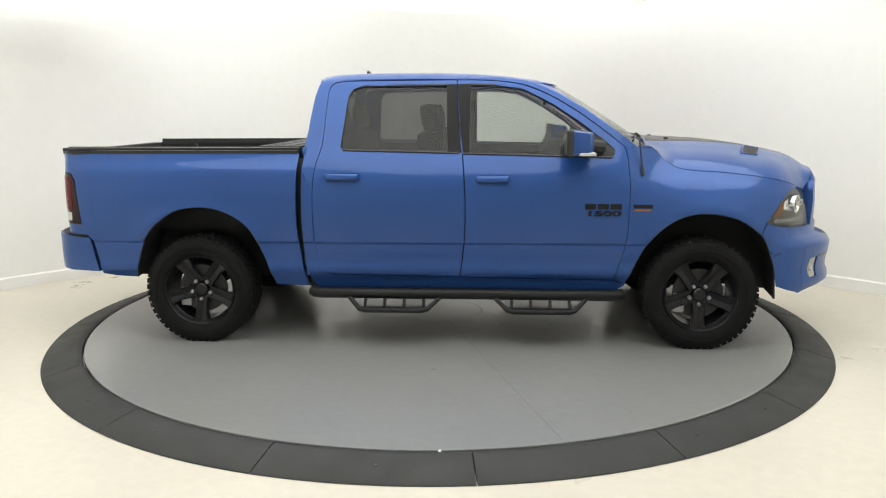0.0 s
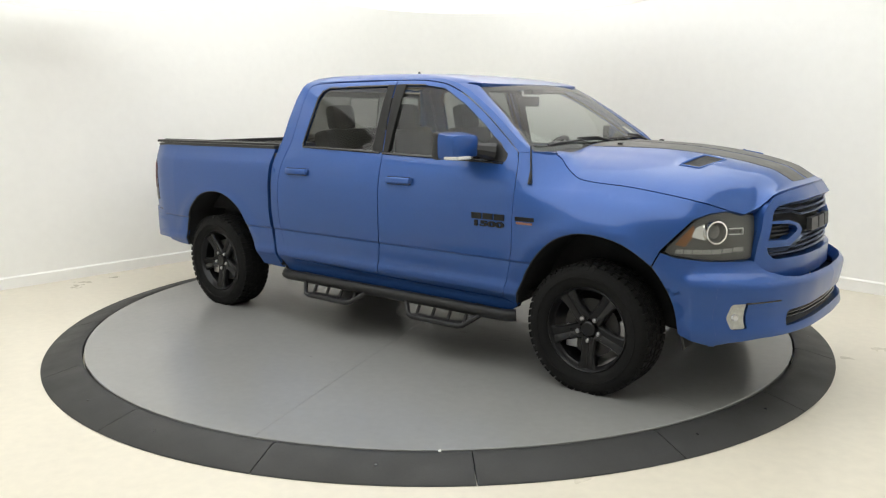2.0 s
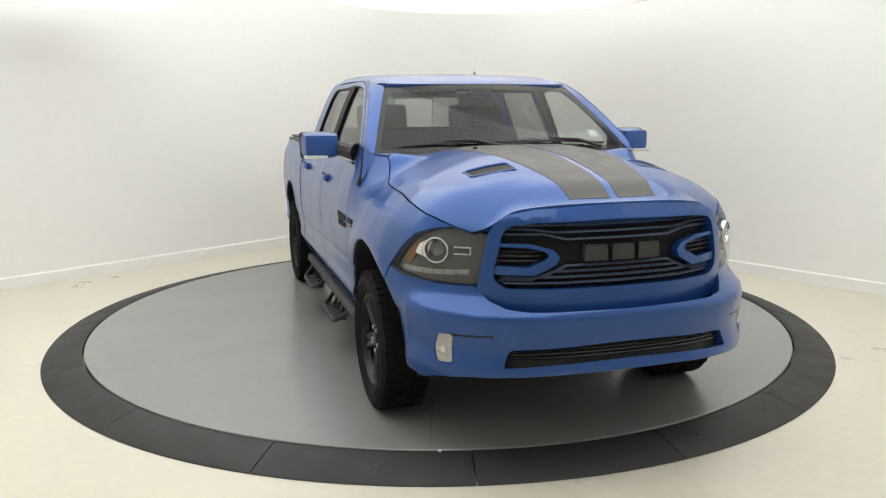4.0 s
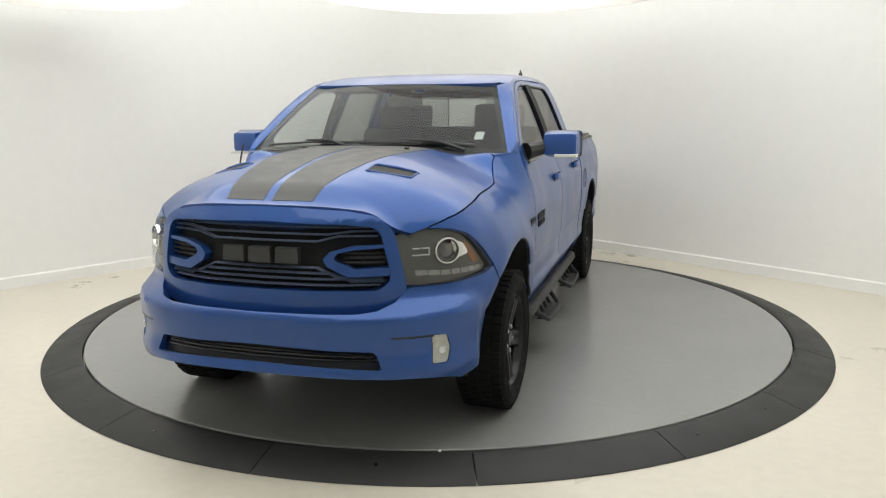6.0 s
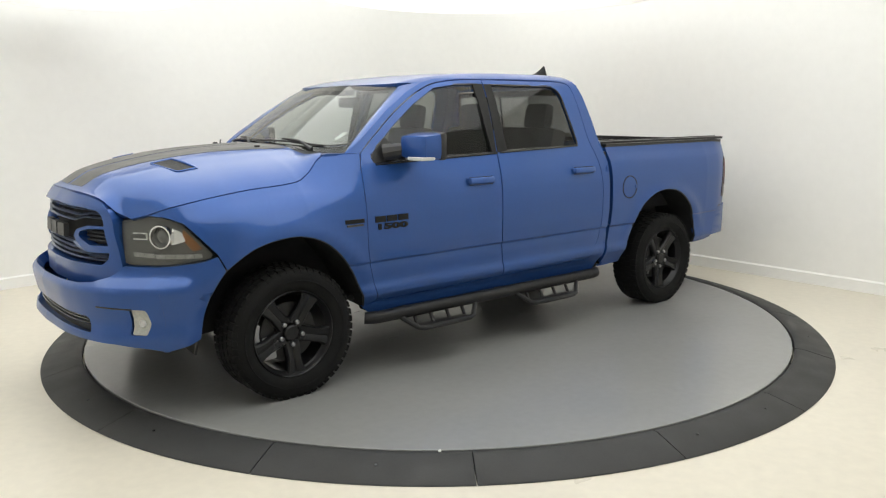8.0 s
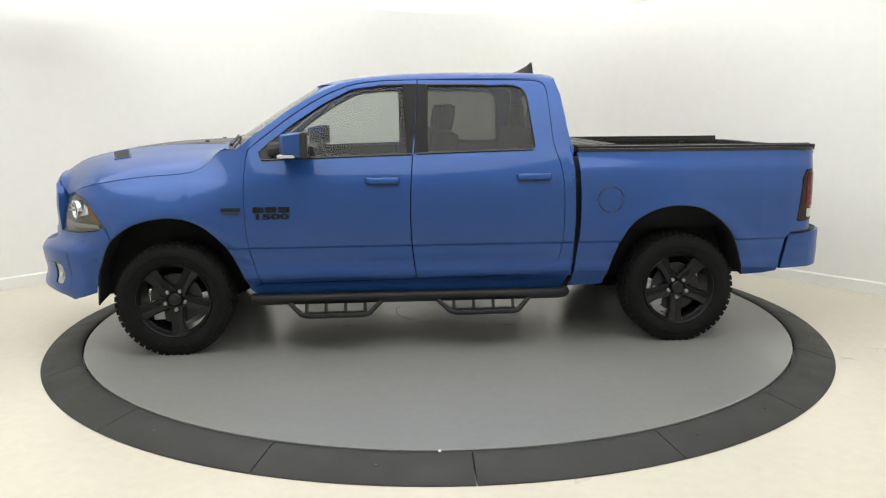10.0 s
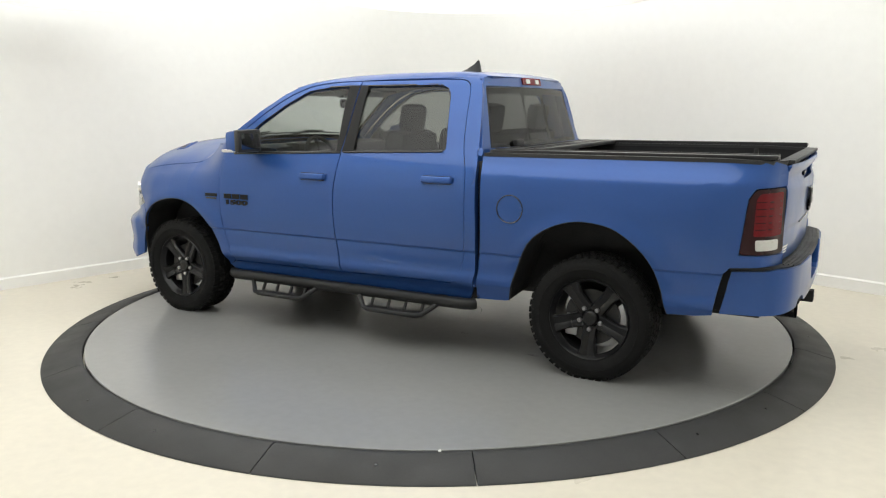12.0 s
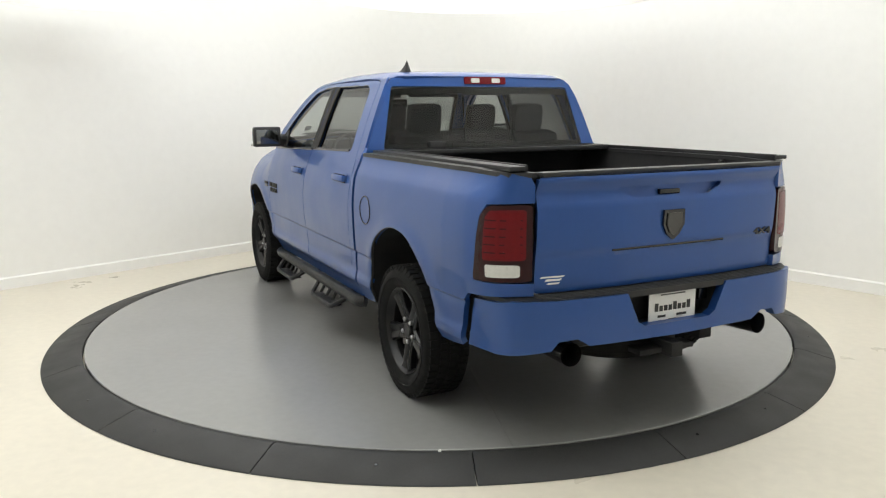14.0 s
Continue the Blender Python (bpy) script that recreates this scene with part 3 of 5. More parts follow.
B_LINE = [(0.07, 1.865), (0.085, 1.6), (0.118, 1.345), (0.139, 1.028), (0.131, 0.751), (0.10, 0.50)]
R_DOOR_REAR = [(-0.64, 1.862), (-0.76, 1.856), (-0.815, 1.838), (-0.842, 1.78), (-0.855, 1.6), (-0.87, 1.42), (-0.914, 1.256), (-0.929, 1.063), (-0.923, 0.748), (-0.885, 0.60), (-0.81, 0.516)]
GAP = 0.004
CREASE = (0.51, 0.535, 0.55, 0.58, 0.61, 0.70, 0.725, 0.733, 0.737, 0.7405, 0.744, 0.75, 0.77)


def shifted(pts, dx, dz=0.0):
    return [(p[0] + dx, p[1] + dz) for p in pts]


def body():
    for s in (1, -1):
        so = side_out(s)
        # front wing
        wing = ([(1.252, 0.44)] + shifted(spline(F_DOOR_FRONT, 4), GAP) + [(1.235, 1.40), (1.30, 1.40), (1.42, 1.395)]
                + [(x, EDGE(x) - 0.004) for x in np.linspace(1.44, 2.46, 30)]
                + [(2.395, 1.102), (2.33, 1.072), (2.188, 0.90), (2.15, 0.815)] + spline(F_ARCH, 4)[15:])
        panel("front_wing", [wing], side(s), so, PAINT, truck, 0.03, 0.04, cuts=CREASE)
        # doors with their window openings
        fwin = rounded([(0.105, 1.365), (0.105, 1.834), (0.33, 1.83), (0.53, 1.805), (0.735, 1.70), (0.94, 1.565), (1.165, 1.385), (1.15, 1.335), (0.9, 1.345)], 0.02, 3)
        fd = (shifted(spline(F_DOOR_FRONT, 4), 0) + spline(A_LINE, 4) + shifted(spline(B_LINE, 3), GAP) + [(0.6, 0.492)])
        d = panel("front_door", [fd, fwin], side(s), so, PAINT, truck, 0.035, 0.04, cuts=CREASE)
        rwin = rounded([(0.055, 1.372), (0.035, 1.832), (-0.60, 1.83), (-0.668, 1.81), (-0.703, 1.75), (-0.742, 1.40), (-0.72, 1.385)], 0.025, 3)
        rd = shifted(spline(B_LINE, 3), -GAP)[::-1] + spline(R_DOOR_REAR, 4)
        d2 = panel("rear_door", [rd, rwin], side(s), so, PAINT, truck, 0.035, 0.04, cuts=CREASE)
        for dd, pane_o, mat in ((d, fwin, GLASS_S), (d2, rwin, GLASS_R)):
            panel("window_pane", [[(p[0], p[1]) for p in pane_o]], side(s, -0.016), so, mat, dd, 0.004, 0.08)
            # rubber seal round the pane
            bm = bmesh.new()
            f = side(s, -0.008)
            line = [f(*p) for p in pane_o]
            tube(bm, line + [line[0]], 0.008, 6, False)
            part("window_seal", bm, GLOSS, dd)
        panel("pillar_trim", [[(0.1205, 1.362), (0.1015, 1.5), (0.0835, 1.70), (0.0765, 1.838), (0.168, 1.838), (0.16, 1.361)]], side(s, 0.002), so, SATIN, d, 0.012, 0.1)
        panel("pillar_trim", [[(0.1115, 1.366), (0.0925, 1.5), (0.0745, 1.70), (0.0665, 1.838), (-0.002, 1.836), (0.012, 1.370)]], side(s, 0.002), so, SATIN, d2, 0.012, 0.1)
        # dark strip added behind the door seam, so that no light shows through
        panel("door_seam_backing", [shifted(spline(B_LINE, 3), 0.05) + shifted(spline(B_LINE, 3), -0.05)[::-1]], side(s, -0.03), so, SATIN, truck, 0.02, 0.1)
        panel("mirror_sail", [rounded([(0.955, 1.345), (0.965, 1.43), (1.02, 1.50), (1.165, 1.385), (1.15, 1.34)], 0.012, 2)], side(s, -0.006), so, BLACK, d, 0.012, 0.06)
        # cab side: roof rail, rear pillar and sill
        rail_in = ([(1.235, 1.40)] + shifted(spline(A_LINE, 4), 0.004, 0.007)[1:] + shifted(spline(R_DOOR_REAR, 4), -GAP, 0.006)[:-1] + [(-0.81, 0.508), (0.1, 0.492), (0.6, 0.484), (1.17, 0.476)])
        rail_out = ([(1.252, 0.44), (1.20, 0.40), (-0.93, 0.40), (-0.965, 0.47), (-1.0, 0.60), (-1.012, 0.9), (-1.005, 1.25), (-0.985, 1.42), (-0.965, 1.60), (-0.94, 1.76), (-0.915, 1.84), (-0.87, 1.882), (-0.6, 1.893), (0.1, 1.893), (0.33, 1.885), (0.5, 1.866), (0.62, 1.838), (0.76, 1.78), (0.97, 1.655), (1.2, 1.49), (1.31, 1.405)])
        panel("cab_side", [rail_out + rail_in], side(s), so, PAINT, truck, 0.03, 0.04, cuts=CREASE)
        # load bed side with the corner round to the tailgate
        bed = (spline([(-1.03, 1.362), (-1.045, 1.2), (-1.05, 0.864), (-1.03, 0.66), (-1.0, 0.46), (-0.985, 0.415)], 3) + [(-1.2, 0.425)] + spline(R_ARCH, 4)
               + [(-2.40, 0.482), (-2.505, 0.498), (-2.525, 0.62), (-2.555, 0.745), (-2.592, 0.785), (-2.835, 0.795), (-2.835, 0.855), (-2.632, 0.858), (-2.664, 1.17), (-2.70, 1.226), (-2.835, 1.234), (-2.835, 1.31), (-2.825, 1.35), (-2.78, 1.368)])
        b = panel("bed_side", [bed], side(s), so, PAINT, truck, 0.03, 0.035, cuts=CREASE)
        lamp = rounded([(-2.636, 0.862), (-2.832, 0.862), (-2.832, 1.228), (-2.705, 1.22), (-2.67, 1.168)], 0.02, 3)
        t = panel("tail_lamp", [lamp], side(s, 0.004), so, DARKRED, truck, 0.03, 0.025, "smoked red tail lamp with a clear reversing light")
        panel("red_lens", [rounded([(-2.70, 0.965), (-2.822, 0.965), (-2.822, 1.205), (-2.725, 1.20), (-2.706, 1.17)], 0.012, 3)], side(s, 0.008), so, RED, t, 0.006, 0.025)
        for k in range(5):
            zz = 1.0 + 0.038 * k
            panel("lens_line", [[(-2.708, zz), (-2.816, zz), (-2.816, zz + 0.005), (-2.708, zz + 0.005)]], side(s, 0.0095), so, DARKRED, t, 0.002, 0.03)
        panel("reversing_light", [rounded([(-2.715, 0.885), (-2.812, 0.885), (-2.812, 0.945), (-2.712, 0.945)], 0.01, 3)], side(s, 0.008), so, LENSW, t, 0.006, 0.03, "clear reversing light")
        # headlamp
        hl = [(2.194, 0.893), (2.33, 1.066), (2.40, 1.098), (2.46, 1.106), (2.55, 1.075), (2.585, 1.06), (2.575, 0.86), (2.55, 0.845), (2.40, 0.848), (2.22, 0.873)]
        h = panel("headlamp", [rounded(hl, 0.012, 2)], side(s, -0.045), so, BEZEL, truck, 0.03, 0.035, "headlamp with dark bezel, round projector and amber marker")
        panel("lens_cover", [rounded(hl, 0.012, 2)], side(s, -0.002), so, LENS, h, 0.04, 0.035)
        for k in range(7):
            xa = 2.25 + 0.041 * k
            zb = 0.878 + 0.012 * ease(2.40, 2.55, xa)
            panel("light_segment", [rounded([(xa, zb + 0.004), (xa + 0.004, zb + 0.027), (xa + 0.041, zb + 0.029), (xa + 0.039, zb + 0.003)], 0.004, 2)], side(s, -0.034), so, STRIP, h, 0.012, 0.03)
        panel("amber_marker", [rounded([(2.245, 0.93), (2.325, 1.04), (2.335, 0.985), (2.295, 0.92)], 0.008, 2)], side(s, -0.04), so, AMBER, h, 0.008, 0.03)
        c = Vector((2.415, s * (side_y(2.415, 1.0) - 0.04), 1.0))
        m = Matrix.Translation(c) @ Vector((0.8, s * 0.6, 0)).to_track_quat("Z", "Y").to_matrix().to_4x4()
        bm = bmesh.new()
        lathe(bm, [(0.044, -0.03), (0.049, 0.0), (0.056, 0.026), (0.064, 0.026), (0.066, -0.03)], 32, m)
        part("projector_ring", bm, CHROME, h)
        bm = bmesh.new()
        lathe(bm, [(0.001, 0.018), (0.02, 0.014), (0.036, 0.002), (0.046, -0.02)], 32, m)
        part("projector_lens", bm, material("projector_glass", (0.12, 0.12, 0.12), 0.05, var=0.02, coat=1.0), h)
        # grey bar between projector and grille
        bm = bmesh.new()
        q = Vector((2.50, s * (side_y(2.50, 1.0) - 0.034), 1.0))
        mm = Matrix.Translation(q) @ Vector((0.8, s * 0.6, 0)).to_track_quat("Z", "Y").to_matrix().to_4x4()
        for dz in (-0.016, 0.016):
            box(bm, (0, dz, 0), (0.085, 0.006, 0.012), 0.002, mm)
        box(bm, (0.04, 0, 0), (0.006, 0.03, 0.012), 0.002, mm)
        part("bezel_bar", bm, REFL, h)
        # bright reflector outboard of the projector
        panel("side_reflector", [rounded([(2.322, 0.975), (2.335, 1.022), (2.39, 1.055), (2.385, 0.955)], 0.006, 2)], side(s, -0.036), so, CHROME, h, 0.01, 0.03)
    # bonnet
    half = spline([(1.455, 0.0), (1.445, 0.4), (1.415, 0.68), (1.412, 0.775)], 4) + [(x, SEAM(x)) for x in np.linspace(1.44, 2.42, 30)] + [(2.46, 0.73), (2.528, 0.667), (2.553, 0.622)] + spline([(2.585, 0.588), (2.619, 0.535), (2.659, 0.43), (2.693, 0.25), (2.708, 0.0)], 4)
    out = half + [(p[0], -p[1]) for p in half[::-1][1:-1]]
    v1 = rounded(VENT, 0.012, 2)
    v2 = [(p[0], -p[1]) for p in v1]
    hd = panel("bonnet", [out], hood(), up, PAINT, truck, 0.035, 0.02, "blue bonnet with matt black stripes and two vents", (), False)
    for s in (1, -1):
        st = [(1.46, s * 0.012), (1.46, s * 0.42), (1.80, s * 0.36), (2.2, s * 0.30), (2.655, s * 0.228), (2.668, s * 0.022), (2.3, s * 0.018)]
        panel("stripe", [st], hood(0.002), up, MATTE, hd, 0.0015, 0.05, "matt black vinyl stripe")
        vo = v1 if s > 0 else v2
        # no hole is cut: the mouth's shade is a black patch on the skin
        vent = panel("vent", [vo], hood(0.002), up, VENT_SHADE, hd, 0.006, 0.05, "bonnet vent with its shaded mouth as a black patch")
        bm = bmesh.new()
        line = [hood(0.001)(*p) for p in vo]
        tube(bm, line + [line[0]], 0.006, 8, False)
        part("vent_frame", bm, PAINT, hd)
        bm = bmesh.new()
        lip = [hood(h)(x, s * y) for x, y, h in ((2.20, 0.345, 0.0), (2.178, 0.37, 0.003), (2.148, 0.46, 0.004), (2.118, 0.55, 0.003), (2.112, 0.575, 0.0))]
        tube(bm, lip, [0.004, 0.009, 0.010, 0.009, 0.004], 10)
        part("vent_lip", bm, PAINT, hd)
    for s in (0.33, -0.33):
        bm = bmesh.new()
        box(bm, (1.62, s, hood_z(1.62, s) + 0.006), (0.03, 0.022, 0.014), 0.004)
        part("washer_nozzle", bm, BLACK, hd)
    # roof
    half = spline([(0.805, 0.0), (0.80, 0.3), (0.775, 0.55), (0.75, 0.64)], 4) + spline([(0.62, 0.70), (0.4, 0.712), (0.0, 0.716), (-0.6, 0.716), (-0.85, 0.71)], 4) + [(-0.90, 0.702), (-0.932, 0.6), (-0.944, 0.3), (-0.946, 0.0)]
    out = half + [(p[0], -p[1]) for p in half[::-1][1:-1]]
    panel("roof", [out], roof(), up, PAINT, truck, 0.03, 0.06)


def windscreen():
    # a bent pane between the roof's front edge and the cowl
    def f(u, v):
        a = abs(u)
        top = Vector((0.805 - 0.055 * a ** 2.2, 0.665 * u, 1.835 - 0.022 * a ** 2))
        bot = Vector((1.455 - 0.14 * a ** 2, 0.865 * u, 1.425 - 0.03 * a ** 2))
        p = top.lerp(bot, v)
        p.z += 0.05 * v * (1 - v)
        return p
    o = rounded([(-1, 0), (1, 0), (1, 1), (-1, 1)], 0.05, 3)
    ws = panel("windscreen", [o], f, lambda p: Vector((1, 0, 1)), GLASS_F, truck, 0.006, 0.12)
    # black printed band along the upper edge and the sides
    band("black_band", dense(o, 6), dense(rounded([(-0.95, 0.085), (0.95, 0.085), (0.965, 0.94), (-0.965, 0.94)], 0.05, 3), 6), lambda u, v: f(u, v) - Vector((0.004, 0, 0.006)), SATIN, ws, Vector((0.5, 0, 0.8)))
    # painted pillars beside the windscreen
    for s in (1, -1):
        bm = bmesh.new()
        outer = spline([(0.60, 1.845), (0.76, 1.782), (0.97, 1.657), (1.2, 1.492), (1.315, 1.405)], 6)
        n = len(outer)
        rows = [[], [], []]
        for k, (x, z) in enumerate(outer):
            a = Vector((x - 0.006, s * (side_y(x, z) - 0.003), z - 0.007))
            v = -0.10 + 1.08 * k / (n - 1)
            c = f(s * 1.0, max(v, 0.0)) + (Vector((0.15 * v, 0, -0.06 * v)) if v < 0 else Vector((0, 0, 0)))
            m = (a + c) / 2 + Vector((0.006, s * 0.008, 0.006))
            for r, p in zip(rows, (a, m, c)):
                r.append(bm.verts.new(p))
        for p, q in zip(rows, rows[1:]):
            for k in range(n - 1):
                bm.faces.new((p[k], q[k], q[k + 1], p[k + 1]))
        bmesh.ops.recalc_face_normals(bm, faces=bm.faces[:])
        if sum(fc.normal.y for fc in bm.faces) * s < 0:
            bmesh.ops.reverse_faces(bm, faces=bm.faces[:])
        bmesh.ops.solidify(bm, geom=bm.faces[:], thickness=0.02)
        part("screen_pillar", bm, PAINT, truck, "", True, 50)
    for s in (1, -1):
        o = [(1.275, s * 0.912), (1.30, s * 0.84), (1.36, s * 0.76), (1.395, s * 0.77), (1.408, s * 0.785), (1.438, s * 0.812), (1.42, s * 0.83), (1.36, s * 0.866)]
        panel("cowl_corner", [o], lambda x, y: Vector((x, y, 1.403 - 0.2 * max(0, x - 1.40))), up, PAINT, truck, 0.03, 0.03)
    # cowl
    bm = bmesh.new()
    rows = []
    for j, (dx, dz) in enumerate(((0.0, 0.004), (0.05, -0.012), (0.1, -0.03))):
        rows.append([bm.verts.new((1.455 - 0.15 * abs(u) ** 2 + dx, 0.845 * u, 1.42 - 0.03 * u * u + dz)) for u in np.linspace(-1, 1, 25)])
    for a, b in zip(rows, rows[1:]):
        for k in range(24):
            bm.faces.new((a[k], a[k + 1], b[k + 1], b[k]))
    part("cowl", bm, BLACK, truck)
    # wipers
    for y0, y1 in ((0.62, -0.05), (-0.10, -0.72)):
        bm = bmesh.new()
        g = lambda y, d: Vector((1.455 - 0.15 * (y / 0.83) ** 2 + 0.02 - d, y, 1.438 - 0.03 * (y / 0.83) ** 2 + d * 0.55))
        tube(bm, [g(y0, 0.0), g(y0 * 0.75 + y1 * 0.25, 0.05) + Vector((0, 0, 0.012)), g(y0 * 0.45 + y1 * 0.55, 0.06) + Vector((0, 0, 0.012))], [0.012, 0.009, 0.006], 8)
        w = part("wiper", bm, BLACK, truck)
        bm = bmesh.new()
        tube(bm, [g(y0 * 1.0 + 0.05, 0.045), g((y0 + y1) / 2, 0.055), g(y1, 0.045)], 0.007, 6)
        part("wiper_blade", bm, BLACK, w)
    # rear window with its sliding pane
    def r(u, v):
        a = abs(u)
        top = Vector((-0.955 + 0.035 * a ** 2, 0.70 * u, 1.825 - 0.01 * a * a))
        bot = Vector((-1.045 + 0.03 * a ** 2, 0.80 * u, 1.405))
        return top.lerp(bot, v)
    o = rounded([(-1, 0.02), (1, 0.02), (1, 1), (-1, 1)], 0.04, 3)
    rw = panel("rear_window", [[(-0.25, 0.02), (0.25, 0.02), (0.25, 1), (-0.25, 1)]], r, aft, GLASS_C, truck, 0.006, 0.15, "dark tinted rear window with a clearer sliding middle pane")
    for s in (1, -1):
        panel("side_pane", [[(s * 0.252, 0.02), (s * 1.0, 0.03), (s * 1.0, 0.99), (s * 0.252, 1)]], r, aft, GLASS_B, rw, 0.006, 0.15)
    band("black_band", dense(o, 6), dense(rounded([(-0.96, 0.13), (0.96, 0.13), (0.965, 0.93), (-0.965, 0.93)], 0.03, 3), 6), lambda u, v: r(u, v) + Vector((0.005, 0, 0)), GLOSS, rw, Vector((-1, 0, 0)))
    bm = bmesh.new()
    q = [r(-0.25, 0.14), r(-0.25, 0.92), r(0.25, 0.92), r(0.25, 0.14)]
    tube(bm, [p + Vector((0.012, 0, 0)) for p in q + q[:1]], 0.009, 6, False)
    part("sliding_frame", bm, GLOSS, rw)
    # cab back round the rear window
    def cb(y, z):
        v = min(1.0, (1.825 - z) / 0.42)
        w = 0.70 + 0.10 * v
        u = y / w
        return Vector((-0.955 - 0.09 * v + 0.033 * u * u, y, z))
    o = [(-0.70, 1.872), (-0.35, 1.885), (0, 1.888), (0.35, 1.885), (0.70, 1.872), (0.78, 1.74), (0.845, 1.56), (0.915, 1.40), (0.985, 1.2), (0.99, 0.5), (-0.99, 0.5), (-0.985, 1.2), (-0.915, 1.40), (-0.845, 1.56), (-0.78, 1.74)]
    hole = rounded([(-0.703, 1.818), (0.703, 1.818), (0.798, 1.405), (-0.798, 1.405)], 0.02, 3)
    panel("cab_back", [o, hole], cb, aft, PAINT, truck, 0.02, 0.1)
    h = panel("high_brake_lamp", [rounded([(-0.165, 1.835), (0.165, 1.835), (0.165, 1.885), (-0.165, 1.885)], 0.01, 3)], lambda y, z: cb(y, z) + Vector((-0.012, 0, 0)), aft, RED, truck, 0.02, 0.1, "red high brake lamp with two clear cargo lights")
    for s in (1, -1):
        panel("cargo_light", [rounded([(s * 0.05, 1.845), (s * 0.115, 1.845), (s * 0.115, 1.875), (s * 0.05, 1.875)], 0.006, 2)], lambda y, z: cb(y, z) + Vector((-0.016, 0, 0)), aft, LENSW, h, 0.006, 0.1, "clear cargo light")


def nose_parts():
    fo = fwd
    # bumper skin with the lower air opening and the two lamp openings
    g = [(-0.655, 0.82), (-0.63, 0.785), (-0.57, 0.758), (-0.48, 0.748), (0, 0.745), (0.48, 0.748), (0.57, 0.758), (0.63, 0.785), (0.655, 0.82)]
    top = [(0.675, 0.842), (0.80, 0.838), (0.90, 0.848)]
    low = [(0.90, 0.80), (0.90, 0.70), (0.90, 0.60), (0.90, 0.50), (0.90, 0.42), (0.90, 0.385), (0.85, 0.41), (0.73, 0.435), (0.55, 0.448), (0.3, 0.456), (0, 0.458)]
    rt = top + low
    out = g + rt + [(-p[0], p[1]) for p in rt[::-1]][1:]
    intake = rounded([(-0.565, 0.572), (0, 0.590), (0.565, 0.572), (0.60, 0.488), (0.4, 0.500), (0, 0.508), (-0.4, 0.500), (-0.60, 0.488)], 0.02, 3)
    fog = rounded([(0.790, 0.628), (0.848, 0.624), (0.858, 0.55), (0.852, 0.485), (0.793, 0.49)], 0.012, 3)
    fog2 = [(-p[0], p[1]) for p in fog]
    b = panel("front_bumper", [out, intake, fog, fog2], nose(), fo, PAINT, truck, 0.06, 0.035)
    for s in (1, -1):
        def corner(x, z, s=s):
            lo, hi = 0.3, 1.028
            for _ in range(22):
                m = (lo + hi) / 2
                if nose_x(m, z) > x:
                    lo = m
                else:
                    hi = m
            w = ease(2.38, 2.22, x)
            return Vector((x, s * ((lo - 0.0012) * (1 - w) + side_y(x, z) * w), z))
        o = [(2.19, 0.888), (2.156, 0.808)] + spline(F_ARCH, 4)[13:2:-1] + [(nose_x(0.885, z), z) for z in (0.385, 0.40, 0.44, 0.5, 0.6, 0.7, 0.75, 0.80, 0.83, 0.848)] + [(2.26, 0.864)]
        panel("bumper_corner", [o], corner, side_out(s), PAINT, b, 0.03, 0.03)
    panel("lower_grille", [[(y * 1.05, 0.545 + (z - 0.545) * 1.7) for y, z in intake]], nose(-0.05), fo, BLACK, b, 0.01, 0.08, "black lower air grille")
    for z in (0.525, 0.542, 0.559):
        bm = bmesh.new()
        tube(bm, [nose(-0.03)(y, z) for y in np.linspace(-0.565, 0.565, 21)], 0.006, 6)
        part("grille_slat", bm, GLOSS, b)
    for o in (fog, fog2):
        c = panel("fog_lamp", [o], nose(-0.012), fo, FOGLENS, b, 0.02, 0.04, "vertical clear fog lamp")
        s = 1 if o[0][0] > 0 else -1
        bm = bmesh.new()
        q = nose(-0.008)(s * 0.825, 0.55)
        m = Matrix.Translation(q) @ Vector((1, s * 0.7, 0)).to_track_quat("Z", "Y").to_matrix().to_4x4()
        lathe(bm, [(0.001, 0.004), (0.012, 0.004), (0.018, 0.009), (0.022, 0.0)], 20, m)
        part("fog_bulb", bm, REFL, c)
        # thin dark line drawn in place of a shaded groove
        bm = bmesh.new()
        tube(bm, [nose(0.001)(s * y, 0.628 + 0.004 * k) for k, y in enumerate((0.80, 0.72, 0.64))], 0.005, 6)
        part("groove_shade_line", bm, GLOSS, b)
    # grille: painted surround, dark mesh, bright-edged bars, two painted brackets
    outer = [(-0.622, 1.095), (-0.592, 1.145), (-0.535, 1.182), (-0.40, 1.206), (-0.2, 1.217), (0, 1.221), (0.2, 1.217), (0.40, 1.206), (0.535, 1.182), (0.592, 1.145), (0.622, 1.095), (0.655, 0.93), (0.668, 0.83), (0.66, 0.775), (0.61, 0.73), (0.50, 0.72), (0, 0.72), (-0.50, 0.72), (-0.61, 0.73), (-0.66, 0.775), (-0.668, 0.83), (-0.655, 0.93)]
    inner = [(-0.565, 1.10), (-0.53, 1.133), (-0.40, 1.147), (0, 1.158), (0.40, 1.147), (0.53, 1.133), (0.565, 1.10), (0.605, 0.92), (0.60, 0.875), (0.55, 0.838), (0, 0.838), (-0.55, 0.838), (-0.60, 0.875), (-0.605, 0.92)]
    gr = panel("grille", [rounded(outer, 0.02, 2), rounded(inner, 0.02, 2)], grille_at(0.0), fo, PAINT, truck, 0.09, 0.04, "blue grille surround with black mesh and thin bars")
    panel("mesh_backing", [inner], grille_at(-0.075), fo, LINER, gr, 0.01, 0.08)
